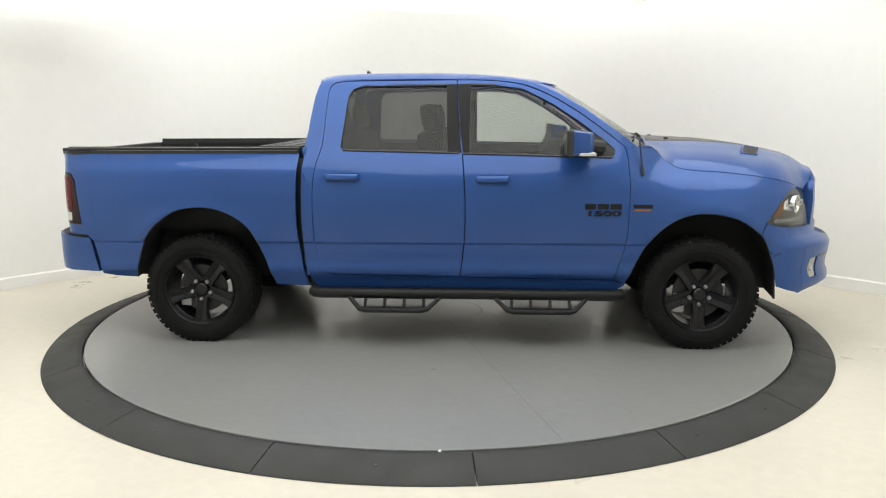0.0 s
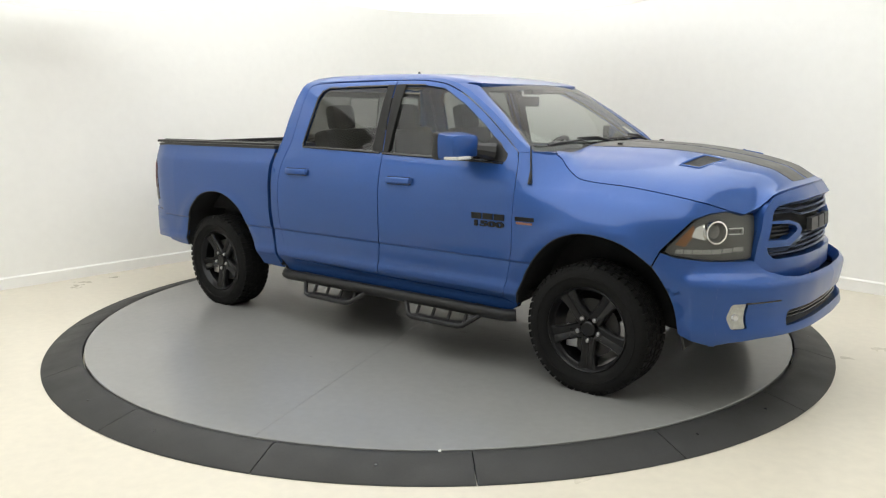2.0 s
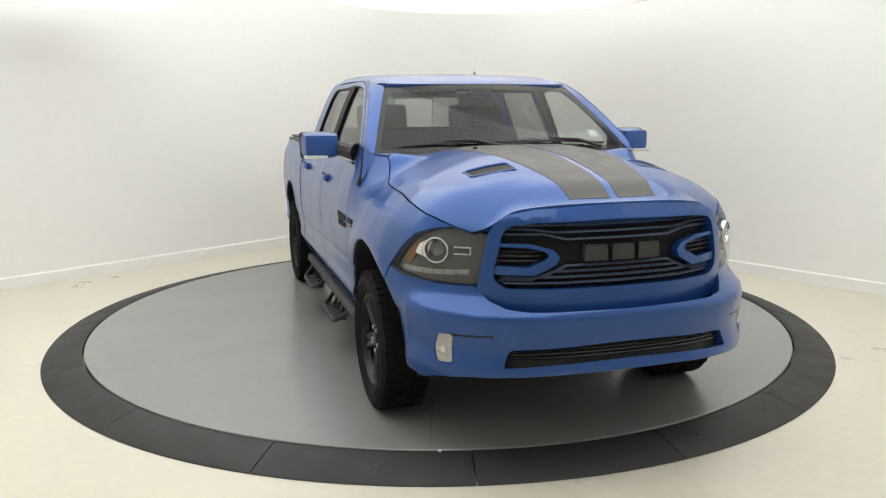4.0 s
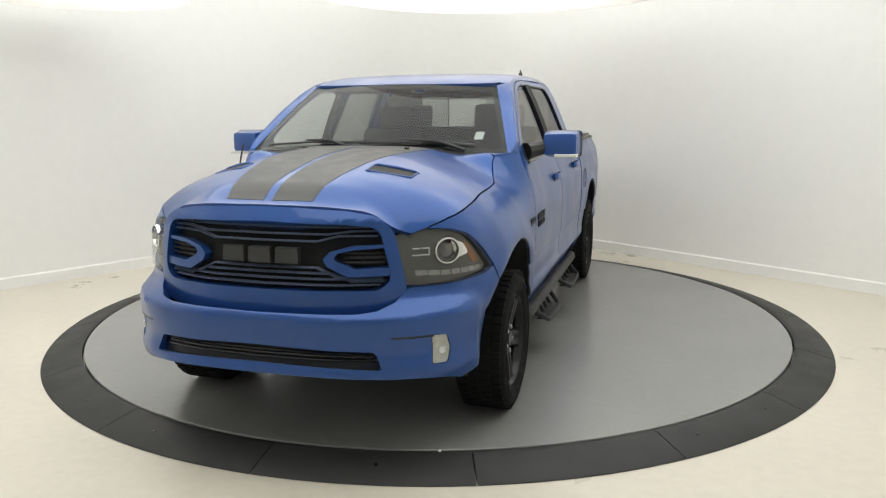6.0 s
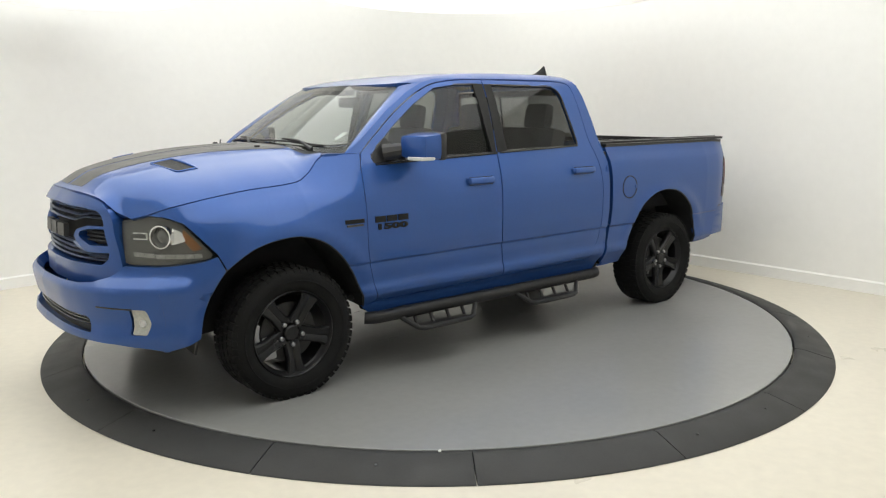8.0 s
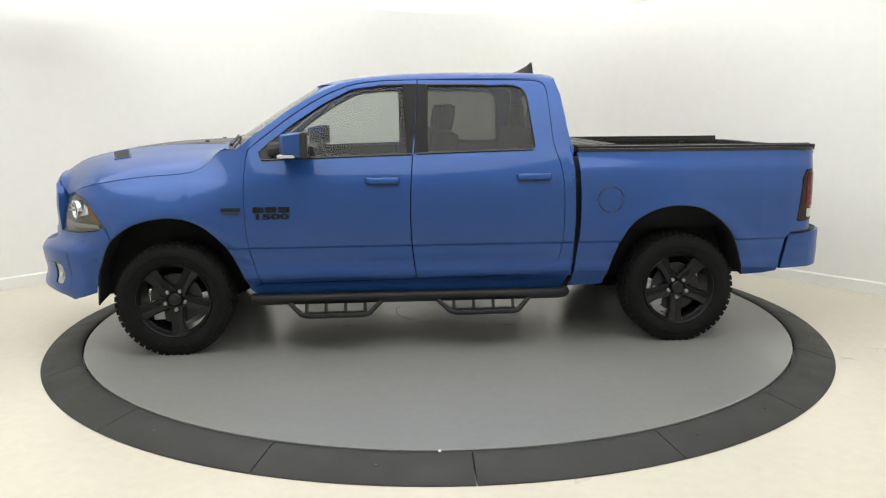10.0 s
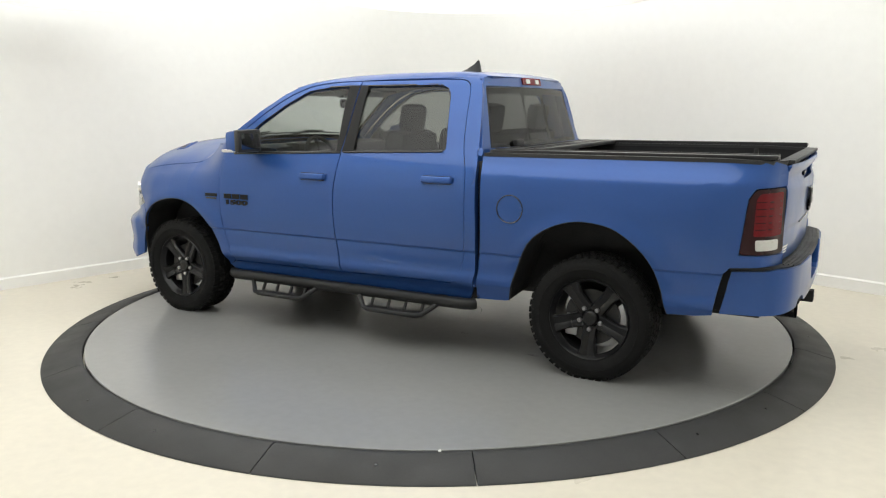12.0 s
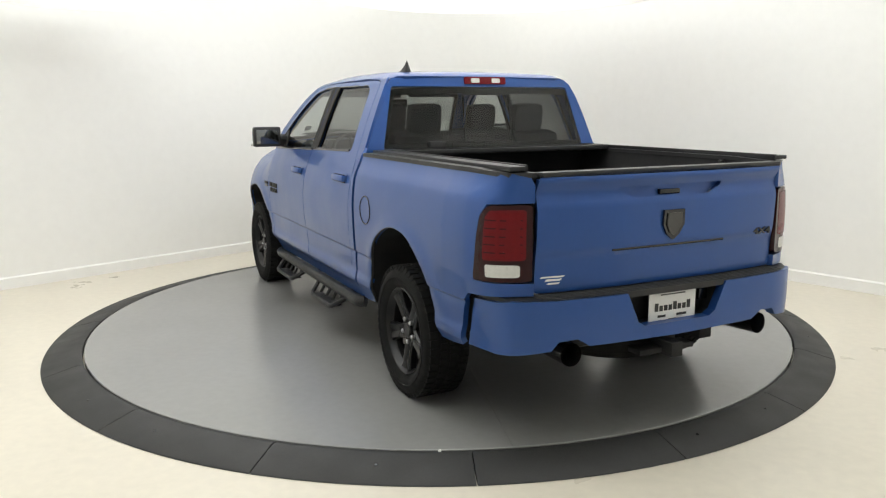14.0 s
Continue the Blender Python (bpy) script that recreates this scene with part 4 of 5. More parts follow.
    bars = [(1.132, 0.52, 0.52, 0.0), (1.099, 0.33, 0.54, 0.014), (1.066, 0.27, 0.54, 0.024), (0.943, 0.27, 0.55, -0.050), (0.917, 0.33, 0.57, -0.040), (0.889, 0.56, 0.56, 0.0), (0.861, 0.55, 0.55, 0.0)]
    for z, w, w2, dz in bars:
        bm = bmesh.new()
        line = [(y, z) for y in np.linspace(-w, w, 25)]
        if w2 > w:
            line = [(-w2, z + dz), (-w - 0.10, z + dz)] + line + [(w + 0.10, z + dz), (w2, z + dz)]
        f = grille_at(-0.035)
        a = [bm.verts.new(f(y, zz + 0.005)) for y, zz in line]
        b2 = [bm.verts.new(f(y, zz - 0.001) + Vector((0.012, 0, 0))) for y, zz in line]
        c = [bm.verts.new(f(y, zz - 0.006)) for y, zz in line]
        d = [bm.verts.new(f(y, zz) - Vector((0.03, 0, 0))) for y, zz in line]
        for p, q in ((a, b2), (b2, c), (c, d), (d, a)):
            for k in range(len(line) - 1):
                bm.faces.new((p[k], q[k], q[k + 1], p[k + 1]))
        bmesh.ops.recalc_face_normals(bm, faces=bm.faces[:])
        part("grille_bar", bm, GRBAR, gr, "", True, 25)
    for s in (1, -1):
        # C-shaped bracket
        o = [(s * y, z) for y, z in ((0.60, 1.052), (0.44, 1.048), (0.34, 1.02), (0.31, 0.985), (0.33, 0.95), (0.42, 0.902), (0.60, 0.905), (0.60, 0.945), (0.45, 0.94), (0.375, 0.975), (0.36, 0.99), (0.375, 1.012), (0.45, 1.03), (0.60, 1.036))]
        panel("bracket", [o], grille_at(-0.012), fo, PAINT, gr, 0.05, 0.05, "blue C-shaped grille bracket")
        for z in (0.965, 0.988, 1.011):
            bm = bmesh.new()
            tube(bm, [grille_at(-0.045)(s * y, z) for y in (0.39, 0.47, 0.54, 0.60)], 0.006, 6)
            part("bracket_slat", bm, BLACK, gr)
    # raised maker's letters, as plain blocks
    for y in (-0.139, 0.0, 0.139):
        w = 0.118
        bm = bmesh.new()
        f = grille_at(-0.03)
        plate(bm, [(y - w / 2, 0.966), (y + w / 2, 0.966), (y + w / 2 - 0.004, 1.038), (y - w / 2 + 0.004, 1.038)], f, 0.03, Vector((1, 0, 0)))
        part("grille_badge_block", bm, BADGE, gr)


def rear_parts():
    out = rounded([(-0.772, 0.80), (-0.772, 1.352), (0.772, 1.352), (0.772, 0.80)], 0.015, 3)
    rec = rounded([(-0.33, 1.27), (-0.24, 1.235), (0.24, 1.235), (0.33, 1.27), (0.33, 1.292), (-0.33, 1.292)], 0.012, 3)
    tg = panel("tailgate", [out, rec], tail(), aft, PAINT, truck, 0.04, 0.03)
    panel("handle_recess", [[(p[0] * 1.04, 1.264 + (p[1] - 1.264) * 1.5) for p in rec]], tail(-0.032), aft, PAINT, tg, 0.005, 0.05)
    panel("inner_skin", [rounded([(-0.765, 0.80), (-0.765, 1.345), (0.765, 1.345), (0.765, 0.80)], 0.015, 3)], tail(-0.05), lambda p: Vector((1, 0, 0)), LINER, tg, 0.01, 0.1)
    bm = bmesh.new()
    box(bm, (-2.842, 0, 1.252), (0.03, 0.13, 0.026), 0.006)
    part("handle", bm, GLOSS, tg)
    # dark line laid on the skin for the shade along the fold
    bm = bmesh.new()
    tube(bm, [tail(0.001)(y, 0.985) for y in np.linspace(-0.36, 0.36, 13)], 0.006, 6)
    part("crease_shade", bm, GLOSS, tg)
    # shield badge as a plain shape
    bm = bmesh.new()
    plate(bm, [(-0.065, 1.165), (0.065, 1.165), (0.068, 1.09), (0.04, 1.04), (0, 1.012), (-0.04, 1.04), (-0.068, 1.09)], tail(0.0), 0.014, Vector((-1, 0, 0)))
    sh = part("shield_badge", bm, GLOSS, tg, "black shield-shaped badge", True, 20)
    bm = bmesh.new()
    plate(bm, [(-0.045, 1.15), (0.045, 1.15), (0.047, 1.09), (0.025, 1.05), (0, 1.035), (-0.025, 1.05), (-0.047, 1.09)], tail(0.014), 0.006, Vector((-1, 0, 0)))
    part("shield_face", bm, MATTE, sh, "", True, 20)
    text_part("drive_badge", "4X4", GLOSS, tg, Matrix.Translation(tail(0.003)(-0.662, 1.003)) @ Matrix(((0, 0, -1, 0), (-1, 0, 0, 0), (0, 1, 0, 0), (0, 0, 0, 1))), 0.060, 0.006, 0.0015)
    bm = bmesh.new()
    for y0, z0, w, hh in ((0.685, 0.872, 0.12, 0.008), (0.68, 0.856, 0.08, 0.010), (0.68, 0.84, 0.06, 0.008)):
        plate(bm, [(y0 - w / 2, z0), (y0 + w / 2, z0), (y0 + w / 2 - 0.01, z0 + hh), (y0 - w / 2 - 0.01, z0 + hh)], tail(0.0), 0.002, Vector((-1, 0, 0)))
    part("dealer_sticker", bm, WHITEP, tg)
    # bumper: painted skin with a dark centre and step pad
    half = [(0.9722, 0.757), (0.9732, 0.70), (0.9745, 0.60), (0.9757, 0.51), (0.94, 0.515), (0.84, 0.53), (0.735, 0.54), (0.70, 0.582), (0.60, 0.587), (0.555, 0.56), (0.53, 0.545), (0, 0.535)]
    out = [(0.32, 0.78), (0.80, 0.782), (0.91, 0.78)] + half + [(-p[0], p[1]) for p in half[::-1]][1:] + [(-0.91, 0.78), (-0.80, 0.782), (-0.32, 0.78), (-0.25, 0.63), (-0.21, 0.605), (0.21, 0.605), (0.25, 0.63)]
    b = panel("rear_bumper", [out], bump(), aft, PAINT, truck, 0.05, 0.03)
    panel("plate_panel", [[(0.345, 0.785), (0.26, 0.595), (-0.26, 0.595), (-0.345, 0.785)]], bump(-0.122), aft, BLACK, b, 0.02, 0.06)
    bm = bmesh.new()
    edge = [(-0.33, 0.782), (-0.255, 0.625), (-0.21, 0.602), (0.21, 0.602), (0.255, 0.625), (0.33, 0.782)]
    A, B2 = [bm.verts.new(bump(-0.004)(*q)) for q in edge], [bm.verts.new(bump(-0.125)(*q)) for q in edge]
    for k in range(5):
        bm.faces.new((A[k], A[k + 1], B2[k + 1], B2[k]))
    part("recess_edge", bm, BLACK, b, "", True, 20)
    pad = [(-2.79, 0.0), (-2.79, 0.80), (-2.58, 0.94), (-2.66, 0.944), (-2.79, 0.915), (-2.855, 0.86), (-2.895, 0.785), (-2.92, 0.70), (-2.94, 0.40), (-2.945, 0.0)]
    pad = pad + [(p[0], -p[1]) for p in pad[::-1]][1:-1]
    panel("step_pad", [pad], lambda x, y: Vector((x, y, 0.787)), up, BLACK, b, 0.03, 0.08, "black ribbed bumper step pad")
    bm = bmesh.new()
    for k in range(5):
        tube(bm, [(-2.84 - 0.025 * k + 0.05 * (abs(y) / 0.8) ** 2, y, 0.789) for y in np.linspace(-0.78, 0.78, 13)], 0.004, 6)
    part("pad_ribs", bm, BLACK, b)
    pl, pl2 = bmesh.new(), bmesh.new()
    box(pl, (-2.908, 0.0, 0.672), (0.006, 0.305, 0.152), 0.002)
    p = part("licence_plate", pl, WHITEP, b, "white dealer plate with dark print")
    bm = bmesh.new()
    for y0, z0, w, hh in ((0.0, 0.655, 0.24, 0.042), (0.0, 0.735, 0.22, 0.006), (-0.06, 0.622, 0.09, 0.012), (0.07, 0.622, 0.07, 0.012), (0, 0.604, 0.07, 0.006)):
        k = max(1, int(w / 0.03)) if hh > 0.03 else 1
        for j in range(k):
            ww = w / k
            c = y0 - w / 2 + ww * (j + 0.5)
            h2 = hh * (1.0 if j in (0, 3, 7) else 0.66)
            box(bm, (-2.912, c, z0 + h2 / 2), (0.003, ww * 0.72, h2))
    part("plate_print", bm, INK, p)
    bm = bmesh.new()
    box(pl2, (-2.85, 0, 0.672), (0.11, 0.20, 0.09), 0.01)
    part("plate_mount", pl2, BLACK, b)
    box(bm, (-2.855, -0.25, 0.70), (0.02, 0.06, 0.06), 0.008)
    part("trailer_socket", bm, GLOSS, b)


def text_part(name, body_text, mat, parent, m, size, thick, bold=0.0):
    cu = bpy.data.curves.new(name, "FONT")
    cu.body, cu.size, cu.extrude, cu.offset = body_text, size, thick, bold
    cu.align_x, cu.align_y = "CENTER", "CENTER"
    tmp = bpy.data.objects.new(name, cu)
    me = bpy.data.meshes.new_from_object(tmp)
    bpy.data.objects.remove(tmp)
    bpy.data.curves.remove(cu)
    me.materials.append(mat)
    me.transform(m @ Matrix.Diagonal((1.25, 0.8, 1, 1)))
    ob = new(name, me)
    ob.parent = parent
    return ob


FOGLENS = material("dull_fog_lens", (0.44, 0.44, 0.40), rough=0.2, var=0.25, scale=50, coat=0.5)
GRBAR = material("grille_bar_grey", (0.13, 0.16, 0.24), rough=0.3, metal=0.3, var=0.1)
BADGE = material("badge_dark_grey", (0.042, 0.042, 0.042), rough=0.4, metal=0.3, var=0.1)
body()
windscreen()
nose_parts()
rear_parts()


# ---- wheels ----
def wheel_set():
    R, W = 0.392, 0.29
    first = None
    for x, s, spin in ((1.765, 1, 4), (-1.785, 1, -3), (1.765, -1, 180), (-1.785, -1, 177)):
        if first is None:
            bm = bmesh.new()
            # hub and brake disc
            lathe(bm, [(0.001, -0.02), (0.085, -0.02), (0.085, 0.03), (0.175, 0.03), (0.175, 0.01), (0.06, 0.005), (0.06, -0.1), (0.001, -0.1)], 40)
            w = part("wheel", bm, DISCBRK, truck, "black alloy wheel with an all-terrain tyre")
            # tyre: z is the outward side of the wheel, face at 0.09
            bm = bmesh.new()
            prof = [(0.252, 0.095), (0.262, 0.112), (0.29, 0.125), (0.33, 0.132), (0.36, 0.122), (0.380, 0.105), (0.384, 0.08), (0.386, 0.0), (0.384, -0.1), (0.380, -0.125), (0.36, -0.142), (0.33, -0.152), (0.29, -0.145), (0.26, -0.13), (0.252, -0.12)]
            lathe(bm, prof, 72)
            tubez = [(0.318 * math.cos(a), 0.318 * math.sin(a), 0.131) for a in np.linspace(0, 2 * math.pi, 61)]
            tube(bm, tubez, 0.004, 6, False)
            part("tyre", bm, RUBBER, w)
            bm = bmesh.new()
            k = 52
            for j in range(k):
                a = 2 * math.pi * j / k
                for zz, wd, da in ((0.088, 0.05, 0.0), (0.03, 0.042, 0.5), (-0.03, 0.042, 0.0), (-0.095, 0.055, 0.5)):
                    aa = a + da * 2 * math.pi / k
                    m = Matrix.Rotation(aa, 4, "Z") @ Matrix.Translation((R - 0.0055, 0, zz))
                    box(bm, (0, 0, 0), (0.011, 0.034, wd), 0.0, m)
                m = Matrix.Rotation(a, 4, "Z") @ Matrix.Translation((0.371, 0, 0.111)) @ Matrix.Rotation(radians(-55), 4, "Y")
                box(bm, (0, 0, 0), (0.009, 0.024 if j % 2 else 0.017, 0.034), 0.0, m)
            tagged(part("tyre_tread", bm, RUBBER, w), kind="stuff")
            # rim barrel and lip
            bm = bmesh.new()
            lathe(bm, [(0.254, 0.10), (0.258, 0.106), (0.252, 0.112), (0.246, 0.106), (0.240, 0.085), (0.228, 0.07), (0.222, -0.1), (0.252, -0.125)], 64)
            part("rim", bm, RIMBLK, w)
            # five broad spokes
            for j in range(5):
                bm = bmesh.new()
                a = 2 * math.pi * j / 5 + math.pi / 2
                m = Matrix.Rotation(a, 4, "Z")
                secs = [(0.05, 0.050, 0.070), (0.10, 0.046, 0.080), (0.16, 0.043, 0.087), (0.205, 0.050, 0.090), (0.242, 0.064, 0.094)]
                rings = []
                for r, hw, h in secs:
                    pts = [(-hw, h - 0.045), (-hw, h - 0.012), (-hw * 0.8, h), (-hw * 0.25, h - 0.004), (0, h - 0.012), (hw * 0.25, h - 0.004), (hw * 0.8, h), (hw, h - 0.012), (hw, h - 0.045)]
                    rings.append([bm.verts.new(m @ Vector((r, p[0], p[1]))) for p in pts])
                for p, q in zip(rings, rings[1:]):
                    for i in range(9):
                        bm.faces.new((p[i], p[(i + 1) % 9], q[(i + 1) % 9], q[i]))
                bm.faces.new(rings[0])
                bm.faces.new(rings[-1])
                bmesh.ops.recalc_face_normals(bm, faces=bm.faces[:])
                part("spoke", bm, RIMBLK, w, "", True, 30)
                bm = bmesh.new()
                b = a
                lathe(bm, [(0.001, 0.088), (0.010, 0.088), (0.0145, 0.082), (0.0145, 0.06)], 12, Matrix.Translation((0.070 * math.cos(b), 0.070 * math.sin(b), 0)))
                part("lug_nut", bm, STEEL, w, "bright lug nut")
            bm = bmesh.new()
            lathe(bm, [(0.001, 0.088), (0.038, 0.087), (0.046, 0.08), (0.05, 0.05)], 32)
            part("centre_cap", bm, RIMBLK, w)
            bm = bmesh.new()
            lathe(bm, [(0.05, 0.045), (0.092, 0.062), (0.092, 0.03)], 32)
            part("hub_plate", bm, RIMBLK, w)
            bm = bmesh.new()
            box(bm, (0.13, 0.07, 0.015), (0.08, 0.14, 0.05), 0.012)
            part("brake_caliper", bm, SILVER, w)
            first = w
        else:
            w = copy_thing(first, Matrix())
        m = Matrix.Translation((x, s * 0.90, R - 0.008)) @ Matrix.Rotation(radians(-90 * s), 4, "X")
        w.matrix_basis = m @ Matrix.Rotation(radians(spin), 4, "Z")


def underside():
    # wheel housings: dark arched liners
    for s in (1, -1):
        for cx, arch in ((1.77, F_ARCH), (-1.77, R_ARCH)):
            bm = bmesh.new()
            pts = spline(arch, 3)
            a = [bm.verts.new((p[0], s * (side_y(p[0], p[1]) - 0.012), p[1])) for p in pts]
            b = [bm.verts.new((cx + (p[0] - cx) * 1.02, s * 0.62, p[1] + 0.02)) for p in pts]
            for k in range(len(pts) - 1):
                bm.faces.new((a[k], a[k + 1], b[k + 1], b[k]))
            bm.faces.new(b)
            bmesh.ops.recalc_face_normals(bm, faces=bm.faces[:])
            part("wheel_housing", bm, LINER, truck)
        # arch edge lip
        for arch in (F_ARCH, R_ARCH):
            bm = bmesh.new()
            tube(bm, [(p[0], s * (side_y(p[0], p[1]) - 0.010), p[1] + 0.002) for p in spline(arch, 3)], 0.008, 6)
            part("arch_lip", bm, BLACK, truck)
        # dark block added between cab and load bed, so the open gap reads as shaded
        bm = bmesh.new()
        box(bm, (-1.028, s * 0.91, 0.88), (0.06, 0.10, 0.90), 0.01)
        part("gap_shade_block", bm, LINER, truck)
        # another added by the rear bumper's end, to stop light showing through
        bm = bmesh.new()
        box(bm, (-2.56, s * 0.90, 0.64), (0.12, 0.08, 0.24), 0.01)
        part("gap_shade_block", bm, LINER, truck)
        # sill underside and frame rail
        bm = bmesh.new()
        box(bm, (0.1, s * 0.87, 0.44), (2.2, 0.12, 0.08), 0.02)
        part("sill", bm, LINER, truck)
        bm = bmesh.new()
        box(bm, (-0.1, s * 0.45, 0.46), (5.2, 0.09, 0.15), 0.01)
        part("frame_rail", bm, LINER, truck)
    bm = bmesh.new()
    box(bm, (0.15, 0, 0.50), (2.3, 1.7, 0.04), 0.01)
    box(bm, (2.05, 0, 0.55), (0.9, 1.0, 0.2), 0.05)
    box(bm, (1.9, 0, 0.85), (1.2, 1.0, 0.5), 0.1)
    part("floor_pan", bm, LINER, truck)
    # axles
    for x in (1.765, -1.785):
        bm = bmesh.new()
        tube(bm, [(x, -0.82, 0.384), (x, 0.82, 0.384)], 0.045, 14)
        lathe(bm, [(0.001, -0.12), (0.09, -0.1), (0.13, 0), (0.09, 0.1), (0.001, 0.12)], 20, Matrix.Translation((x, 0.0 if x < 0 else 0.2, 0.384)) @ Matrix.Rotation(radians(90), 4, "X"))
        part("axle", bm, LINER, truck)
    bm = bmesh.new()
    tube(bm, [(-1.7, 0, 0.40), (0.8, 0, 0.46)], 0.045, 14)
    part("drive_shaft", bm, LINER, truck)
    # spare tyre under the bed, hitch, exhausts
    bm = bmesh.new()
    lathe(bm, [(0.2, 0.09), (0.33, 0.10), (0.37, 0.06), (0.37, -0.06), (0.33, -0.10), (0.2, -0.09)], 40, Matrix.Translation((-2.40, 0, 0.455)))
    part("spare_tyre", bm, RUBBER, truck)
    bm = bmesh.new()
    tube(bm, [(-2.72, -0.50, 0.50), (-2.72, 0.50, 0.50)], 0.035, 10)
    box(bm, (-2.88, 0, 0.455), (0.16, 0.075, 0.075), 0.006)
    box(bm, (-2.84, 0, 0.44), (0.10, 0.36, 0.03), 0.01)
    part("tow_hitch", bm, LINER, truck)
    for s in (1, -1):
        bm = bmesh.new()
        c = [(-2.40, s * 0.58, 0.475), (-2.66, s * 0.60, 0.49), (-2.91, s * 0.618, 0.505)]
        tube(bm, c[:2], 0.035, 14)
        tube(bm, c[1:], [0.05, 0.058], 18, False)
        tube(bm, [c[2], (-2.72, s * 0.605, 0.494)], [0.052, 0.045], 18, False)
        part("exhaust_tip", bm, GLOSS, truck, "black exhaust tip")
    # dark inner shells that close the gaps of bonnet and nose
    bm = bmesh.new()
    box(bm, (2.1, 0, 0.98), (0.9, 1.2, 0.3), 0.05)
    part("engine_bay", bm, LINER, truck)


def side_steps():
    for s in (1, -1):
        y = s * 0.965
        bm = bmesh.new()
        tube(bm, [(1.235, y - s * 0.03, 0.372), (1.20, y - s * 0.008, 0.37), (1.15, y, 0.368)] + [(x, y, 0.368) for x in np.linspace(1.0, -0.8, 9)] + [(-0.90, y, 0.368), (-0.945, y - s * 0.008, 0.37), (-0.965, y - s * 0.03, 0.372)], 0.040, 16)
        st = part("side_step", bm, POWDER, truck, "black tubular side step with two hoops")
        for x0, x1 in ((1.0, 0.335), (-0.03, -0.71)):
            yo = y + s * 0.095
            bm = bmesh.new()
            q = [(x0, y, 0.36), (x0 - 0.03, y + s * 0.03, 0.33), (x0 - 0.10, yo, 0.275), (x0 - 0.14, yo + s * 0.008, 0.266), (x1 + 0.14, yo + s * 0.008, 0.266), (x1 + 0.10, yo, 0.275), (x1 + 0.03, y + s * 0.03, 0.33), (x1, y, 0.36)]
            tube(bm, q, 0.017, 10)
            part("hoop", bm, POWDER, st)
            bm = bmesh.new()
            box(bm, ((x0 + x1) / 2, y + s * 0.058, 0.272), (x0 - x1 - 0.22, 0.075, 0.012), 0.003)
            part("tread_plate", bm, POWDER, st)
            for k in range(4):
                bm = bmesh.new()
                xx = x0 - 0.13 - (x0 - x1 - 0.26) * k / 3
                tube(bm, [(xx, y + s * 0.04, 0.272), (xx, y, 0.345)], 0.012, 8)
                part("strut", bm, POWDER, st)
        for x in (0.95, 0.1, -0.72):
            bm = bmesh.new()
            box(bm, (x, s * 0.86, 0.395), (0.06, 0.20, 0.02), 0.004)
            part("step_bracket", bm, POWDER, st)


